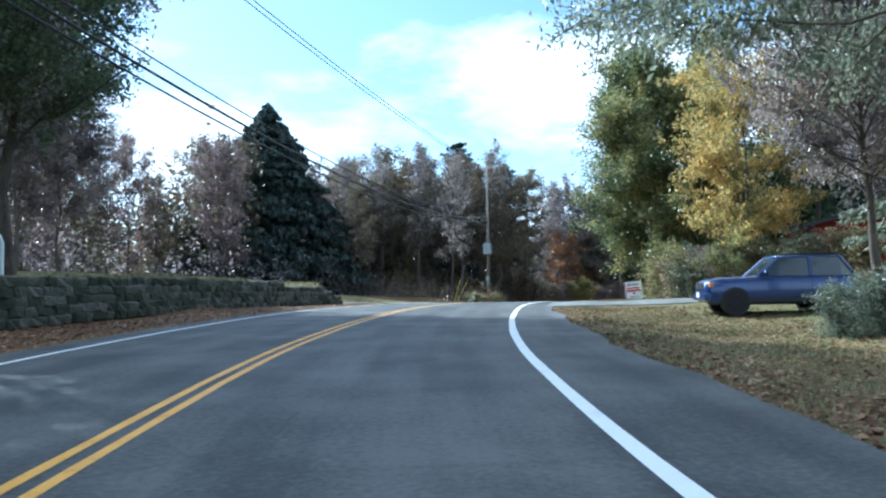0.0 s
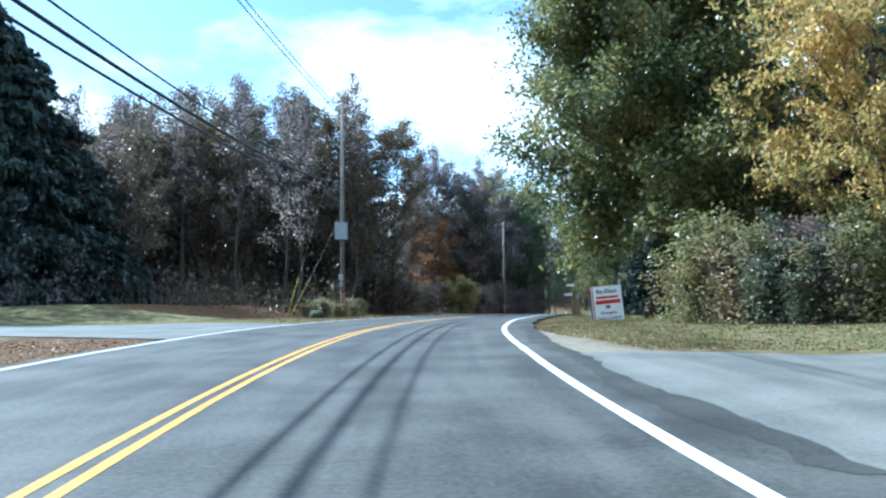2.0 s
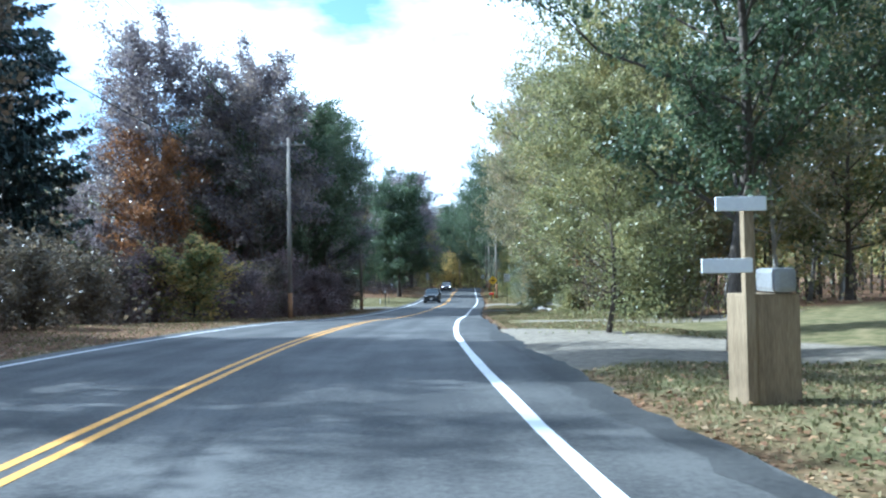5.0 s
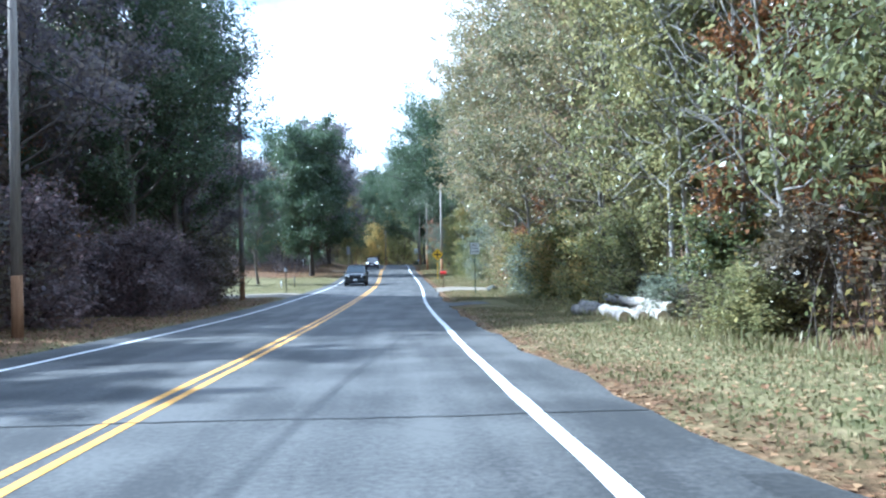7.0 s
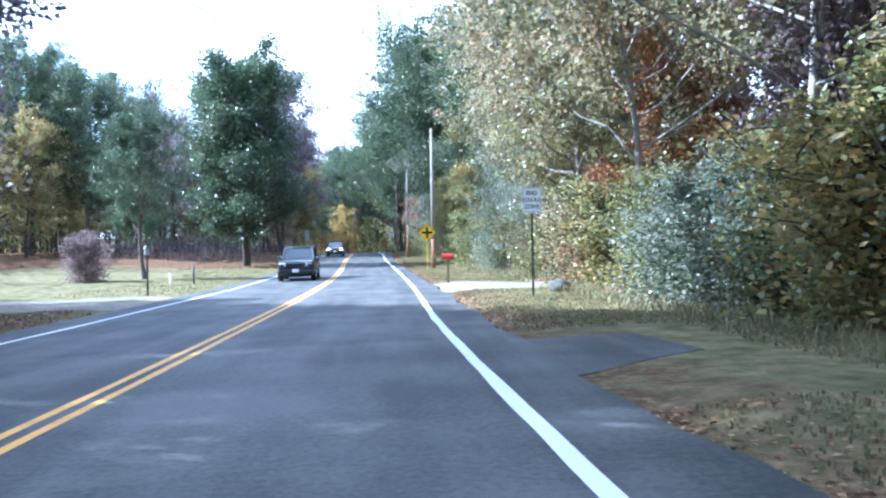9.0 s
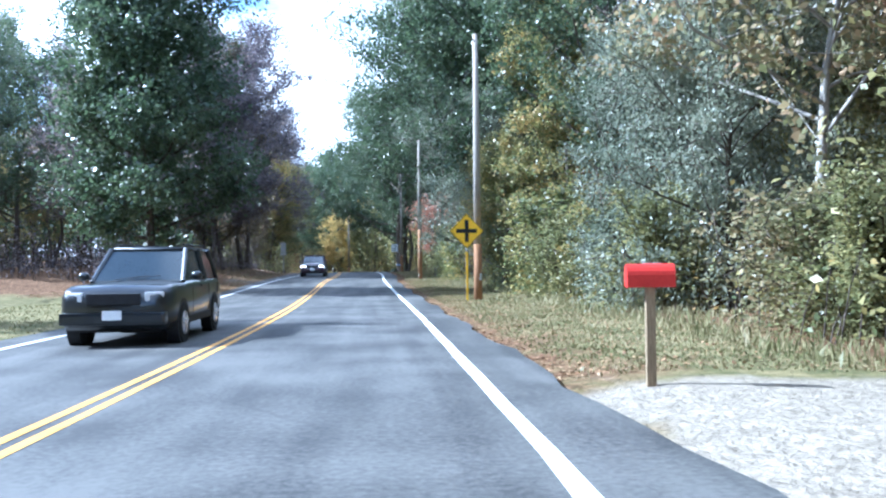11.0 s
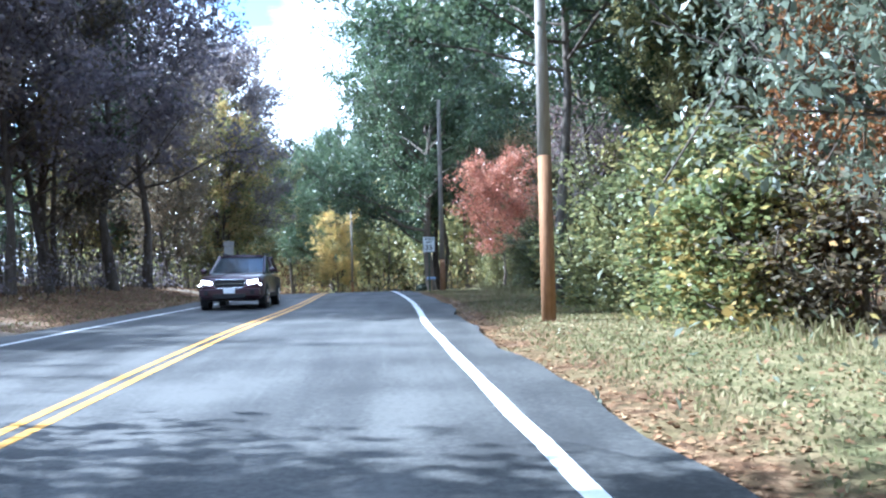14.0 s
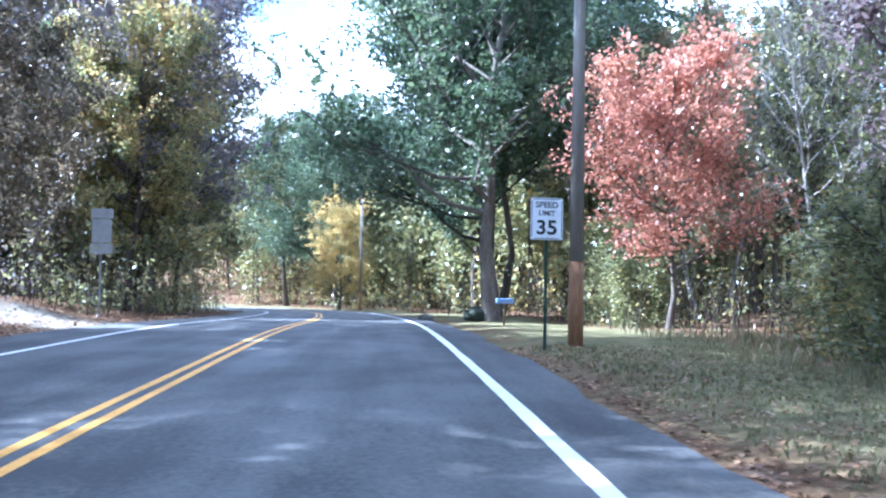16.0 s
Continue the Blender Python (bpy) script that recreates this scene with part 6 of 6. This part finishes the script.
    part("bumper", Shape().box((W * 1.86, 0.2, 0.22), (0, L - 0.02, zb + 0.22), (0, 0, 0), 0.06), spec.get("bumper", paint), ob)
    part("skirt", Shape().box((W * 1.5, 2 * L - 0.7, 0.16), (0, 0, zb + 0.02), (0, 0, 0), 0.03), TRIM_BLACK, ob, "dark underside")
    part("number_plate", Shape().box((0.32, 0.012, 0.16), (0, -L - 0.1, zb + 0.26), (0, 0, 0), 0.004), SIGN_WHITE, ob, "plain pale number plate")
    if rack:
        for sx in (-1, 1):
            part("roof_rail", Shape().rod((sx * wt * 0.92, rf + 0.1, H + 0.05), (sx * wt * 0.92, rb - 0.1, H + 0.05), 0.022, sides=8), TRIM_BLACK, ob)
    return ob


SUV = dict(length=4.7, width=1.88, height=1.76, belt=1.12, hood=1.08, wheel=0.37, screen=-0.95, roof_front=-0.2, roof_back=1.85, tail=2.25, front_axle=0.92, rear_axle=0.98)
x, y, z = along(174.0, -1.75)
car("suv", pose(x, y, z + 0.004, 0, 0, heading(174.0)), "black sport utility vehicle in the oncoming lane", "car", car_paint("black_car_paint", (0.008, 0.01, 0.012), (0.016, 0.02, 0.024)), SUV, LAMP_OFF, True)
x, y, z = along(221.6, -1.8)
CROSSOVER = dict(SUV, length=4.6, height=1.64, wheel=0.35, hood=1.0, belt=1.06, screen=-1.05, roof_front=-0.05, roof_back=1.5, lamp=0.11, ring=True)
car("crossover_car", pose(x, y, z + 0.004, 0, 0, heading(221.6)), "dark maroon crossover car with lit headlights in the oncoming lane", "car", car_paint("maroon_car_paint", (0.028, 0.008, 0.016), (0.05, 0.014, 0.026)), CROSSOVER, LAMP_ON, True)
BLAZER = dict(rim=TYRE, length=4.5, width=1.76, height=1.72, belt=1.12, hood=1.07, wheel=0.36, screen=-0.75, roof_front=-0.1, roof_back=1.7, tail=2.1, front_axle=0.82, rear_axle=0.95)
tx, ty = 10.95, 26.9
car("parked_truck", pose(tx, ty, ground_at(tx, ty) + 0.02, 0, 0, -94), "blue sport utility truck parked on the grass behind a shrub", "car", car_paint("blue_car_paint", (0.004, 0.02, 0.095), (0.008, 0.036, 0.16)), BLAZER, LAMP_OFF, True, True)

# ---- buildings and loose things ----
RED_BOARD = principled("red_painted_boards", [(0.25, (0.26, 0.025, 0.022)), (0.6, (0.4, 0.045, 0.038))], 3, 0.7, bump=0.3, bump_scale=10, stretch=(1, 1, 0.2), vary=0.12)
SHINGLE = principled("grey_roof_shingles", [(0.3, (0.05, 0.05, 0.055)), (0.7, (0.13, 0.13, 0.13))], 9, 0.9, bump=0.5)
zb0 = ground_at(27.0, 51.0)
barn = thing("barn", pose(25.7, 52.2, zb0, 0, 0, -8), "red board barn half hidden behind autumn trees", "building")
part("wall", Shape().box((6.4, 5.0, 3.9), (0, 0, 1.9), (0, 0, 0)), RED_BOARD, barn)
part("roof", Shape().prism([(-3.6, 3.75), (0, 4.6), (3.6, 3.75), (3.6, 3.95), (0, 4.82), (-3.6, 3.95)], 5.6), SHINGLE, barn)
part("gable", Shape().prism([(-3.2, 3.84), (3.2, 3.84), (0, 4.55)], 4.98), RED_BOARD, barn)
for k in range(26):
    part("board", Shape().box((0.2, 0.03, 3.8), (-3.08 + k * 0.246, -2.515, 1.9), (0, 0, 0), 0.006), RED_BOARD, barn)
part("corner_board", Shape().box((0.16, 0.05, 3.9), (-3.17, -2.52, 1.92), (0, 0, 0), 0.006), DARK_POST, barn)
part("door", Shape().box((1.6, 0.05, 2.5), (1.2, -2.56, 1.2), (0, 0, 0), 0.01), RED_BOARD, barn, "plank door")

CANVAS = principled("pale_canvas", [(0.3, (0.42, 0.5, 0.55)), (0.7, (0.62, 0.7, 0.74))], 2, 0.6, bump=0.2, bump_scale=6)
zs0 = ground_at(-18.3, 32.2) - 0.45
tent = thing("shelter", pose(-18.3, 32.2, zs0, 0, 0, 28), "pale canvas shelter with a rounded roof on the lawn", "shelter")
arch = [(-1.6, 0.0), (-1.6, 1.5)] + [(1.6 * math.cos(radians(a)), 1.5 + 0.85 * math.sin(radians(a))) for a in range(180, -1, -20)] + [(1.6, 1.5), (1.6, 0.0)]
arch = [p for i, p in enumerate(arch) if i == 0 or (abs(p[0] - arch[i - 1][0]) + abs(p[1] - arch[i - 1][1])) > 1e-6]
part("cover", Shape().prism(arch, 4.5), CANVAS, tent)
for yy in (-2.27, 2.27):
    part("frame", Shape().tube([(p[0] * 1.01, yy, p[1] * 1.01) for p in arch], np.full(len(arch), 0.04), 6), SIGN_WHITE, tent, "white tube frame")

zt0 = ground_at(23.6, 68.2)
TARP = principled("white_tarpaulin", [(0.25, (0.5, 0.52, 0.53)), (0.7, (0.74, 0.75, 0.75))], 2, 0.6, bump=0.4, bump_scale=5)
trailer = thing("covered_trailer", pose(23.6, 68.2, zt0, 0, 0, -50), "low trailer under a white tarpaulin behind the lawn", "trailer")
part("cover", Shape().prism([(-1.3, 0.2), (1.3, 0.2), (1.35, 1.05), (0.7, 1.32), (-0.7, 1.36), (-1.35, 1.1)], 1.5, None, 0.08), TARP, trailer, "draped white tarpaulin")
for sx in (-1, 1):
    part("wheel", Shape().rod((0.3, sx * 0.7, 0.3), (0.3, sx * 0.84, 0.3), 0.3, sides=18), TYRE, trailer)
part("drawbar", Shape().rod((1.3, 0, 0.4), (2.3, 0, 0.35), 0.04, sides=8), GALVANISED, trailer)

# bed of shrubs and a boulder round the tall pole
rng = np.random.default_rng(33)
for i, (x, y) in enumerate(((2.2, 81.6), (2.9, 82.9), (3.5, 81.9), (3.2, 84.0), (4.7, 83.5), (4.9, 85.6), (5.6, 87.0), (2.6, 80.6), (1.6, 82.4), (2.0, 83.6), (3.9, 82.8), (4.3, 86.3))):
    plant("bed_shrub" if i % 3 else "bed_shrub_green", x, y, 0.62 + 0.2 * (i % 2), i * 51, group="shrub bed round the pole", category="shrub")


def boulder(x, y, size, seed, label, name="boulder"):
    rg = np.random.default_rng(seed)
    bm = bmesh.new()
    bmesh.ops.create_icosphere(bm, subdivisions=3, radius=1)
    for v in bm.verts:
        v.co *= 1 + 0.22 * noise.noise(v.co * 1.7 + Vector((seed, 0, 0))) + 0.08 * noise.noise(v.co * 5)
        v.co = Vector((v.co.x * size[0], v.co.y * size[1], v.co.z * size[2]))
    ob = tagged(new(name, Shape().take(bm).mesh(name, STONE, True)), label, "boulder")
    ob.matrix_basis = pose(x, y, ground_at(x, y) + size[2] * 0.55, 0, 0, seed * 37)
    return ob


boulder(2.2, 79.9, (0.65, 0.45, 0.32), 3, "dark boulder at the edge of the shrub bed")
boulder(98.6, 230.5, (0.8, 0.6, 0.4), 5, "pale boulder on the leafy verge")
boulder(97.2, 232.6, (0.35, 0.3, 0.22), 8, "small pale boulder on the leafy verge")
boulder(54.6, 143.4, (0.45, 0.35, 0.25), 11, "pale boulder in the grass behind the sign")

# blue newspaper box near the speed limit sign
BLUE_BOX = principled("blue_plastic_box", [(0.3, (0.16, 0.24, 0.42)), (0.7, (0.26, 0.36, 0.56))], 5, 0.5)
zn = ground_at(95.2, 224.2)
news = thing("newspaper_box", pose(95.2, 224.2, zn, 0, 0, heading(246)), "pale blue newspaper box on a short post", "newspaper box")
part("post", Shape().rod((0, 0, -0.2), (0, 0, 0.75), 0.035, sides=8), WOOD_POST, news)
part("box", Shape().box((0.55, 0.4, 0.16), (0, 0, 0.8), (0, 0, 0), 0.03), BLUE_BOX, news, "pale blue plastic box")

# ---- dry stone wall holding the raised lawn ----
rng = np.random.default_rng(41)
wall = thing("stone_wall", Matrix.Identity(4), "dark mossy dry stone retaining wall along the raised lawn", "wall", kind="structure")
VARIANTS = []
for k in range(8):
    bm = bmesh.new()
    bmesh.ops.create_cube(bm, size=1)
    bmesh.ops.bevel(bm, geom=bm.edges[:], offset=0.13, segments=1, affect="EDGES", profile=0.6)
    for v in bm.verts:
        v.co += Vector(rng.normal(0, 0.045, 3))
    VARIANTS.append(Shape().take(bm).mesh("stone", STONE))
rest = Shape()


def wall_top(s):
    return float(np.interp(s, (-25, 34, 44, 48.5), (1.3, 1.3, 1.05, 0.45)))


count = 0
for course in range(5):
    s = -22.0 + rng.uniform(0, 0.3)
    while s < 48.4:
        w = rng.uniform(0.38, 0.8)
        h = 0.29
        if course * 0.26 + 0.1 < wall_top(s + w / 2):
            x, y, _ = along(s + w / 2, -8.75 + rng.normal(0, 0.03) - 0.04 * course)
            z = float(np.interp(s, RS, RP[:, 2])) + course * 0.26 + 0.12
            m = pose(x, y, z, rng.normal(0, 3), rng.normal(0, 3), heading(s) + 90 + rng.normal(0, 5)) @ Matrix.Diagonal((w * 1.04, rng.uniform(0.45, 0.6), h * rng.uniform(0.9, 1.12), 1))
            me = VARIANTS[rng.integers(8)]
            if s > 12 and count < 300:
                o = new("stone", me)
                o.parent = wall
                o.matrix_basis = m
                count += 1
            else:
                rest.add([m @ v.co for v in me.vertices], [tuple(p.vertices) for p in me.polygons])
        s += w
tagged(part("stone_rest", rest, STONE, wall), kind="stuff")

# ---- grass and fallen leaves, too many to count ----
GRASS = leaf_material("grass_blades", [(0.1, (0.085, 0.1, 0.038)), (0.4, (0.175, 0.172, 0.078)), (0.62, (0.28, 0.245, 0.13)), (0.95, (0.4, 0.34, 0.21))], 0.3, 0.15)
FALLEN = leaf_material("fallen_leaves", [(0.1, (0.07, 0.035, 0.02)), (0.45, (0.22, 0.12, 0.06)), (0.7, (0.38, 0.25, 0.13)), (0.95, (0.55, 0.45, 0.3))], 0.1, 0.2)


def bare(s, u):
    """Places with no grass: drives, pull-offs and the side road."""
    return ((30 < s) & (s < 44.5) & (u > 0)) | ((86 < s) & (s + 1.8 * (u - 5) < 99) & (u > 0) & (u < 12)) | ((101.5 < s) & (s < 105) & (u > 5.5) & (u < 15)) | ((158.5 < s) & (s < 167) & (u > 0)) | ((49 < s) & (s < 63) & (u < 0)) | \
           ((137 < s) & (s < 144) & (u > 0) & (u < 7.8)) | ((152.5 < s) & (s < 160.5) & (u < 0) & (u > -15)) | ((43 < s) & (s < 55) & (u > 0) & (u < 6.8 - 0.12 * (s - 43)))


def scatter(rng, n, s_range, u_range, power=1.0):
    s = rng.uniform(*s_range, n)
    u = u_range[0] + (u_range[1] - u_range[0]) * rng.uniform(0, 1, n) ** power
    ok = ~bare(s, u)
    s, u = s[ok], u[ok]
    x, y = np.interp(s, RS, RP[:, 0]), np.interp(s, RS, RP[:, 1])
    tx, ty = np.interp(s, RS, RT[:, 0]), np.interp(s, RS, RT[:, 1])
    p = np.stack([x + u * ty, y - u * tx], 1)
    return np.column_stack([p, ground_height(p)])


def blades(name, label, rng, n, s_range, u_range, h, power=1.0):
    c = scatter(rng, n, s_range, u_range, power)
    n = len(c)
    clump = 0.7 + 0.3 * np.clip(np.sin(c[:, 0] * 1.9) * np.sin(c[:, 1] * 1.6) + 0.4, 0, 1.4)
    ht = (h * rng.uniform(0.5, 1.4, n) * clump)[:, None]
    az = rng.uniform(0, 6.283, n)
    d = np.stack([np.cos(az), np.sin(az), np.zeros(n)], 1)
    lean = rng.normal(0, 0.35, (n, 3)) * ht
    lean[:, 2] = 0
    w = (0.012 + 0.01 * rng.uniform(0, 1, n))[:, None] * d
    tip = c + lean + np.array([0, 0, 1.0]) * ht
    mid = c + lean * 0.35 + np.array([0, 0, 0.6]) * ht
    q = np.stack([c - np.array([0, 0, 0.03]), mid + w, tip, mid - w], 1)
    me = quads_mesh(name, q, GRASS)
    tagged(new(name, me), label, "grass", kind="stuff")


def fallen(name, label, rng, n, s_range, u_range, size=0.085, power=1.0, on_road=False):
    c = scatter(rng, n, s_range, u_range, power)
    if on_road:
        s, u = road_coords(c[:, :2])
        c[:, 2] = np.interp(s, RS, RP[:, 2])
    c[:, 2] += 0.015 + rng.uniform(0, 0.02, len(c))
    q = leaf_quads(rng, c, size, size * 0.75, 0.4, 2.2)
    tagged(new(name, quads_mesh(name, q, FALLEN)), label, "fallen leaves", kind="stuff")


rng = np.random.default_rng(55)
blades("grass", "short rough green and straw grass on the right verge", rng, 110000, (2, 236), (5.2, 9.5), 0.05)
blades("grass", "short grass on the left verge and lawn edge", rng, 26000, (60, 236), (-10, -4.8), 0.055)
blades("grass", "tall dry grass along the right wood's edge", rng, 16000, (100, 240), (8.2, 11.5), 0.26)
blades("grass", "short grass by the parked truck and the election sign", rng, 30000, (2, 86), (7, 18), 0.05)
blades("grass", "pale grass along the top of the stone wall", rng, 9000, (2, 49), (-11.5, -9.3), 0.12)
fallen("fallen_leaves", "brown and tan fallen leaves on the right verge", rng, 52000, (2, 236), (4.8, 9.5), 0.065, 2.0)
fallen("fallen_leaves", "thick fallen leaves near the driveway", rng, 8000, (3, 31), (5.0, 12), 0.1)
fallen("fallen_leaves", "fallen leaves on the lawn by the election sign", rng, 5000, (44, 86), (5.2, 16), 0.1)
fallen("fallen_leaves", "fallen leaves at the foot of the stone wall", rng, 7000, (2, 49), (-8.3, -4.5), 0.09)
fallen("fallen_leaves", "deep brown leaf litter on the left bank", rng, 12000, (194, 262), (-13, -4.5), 0.1)
fallen("fallen_leaves", "leaf litter along the left woods", rng, 8000, (64, 160), (-11, -4.5), 0.1)
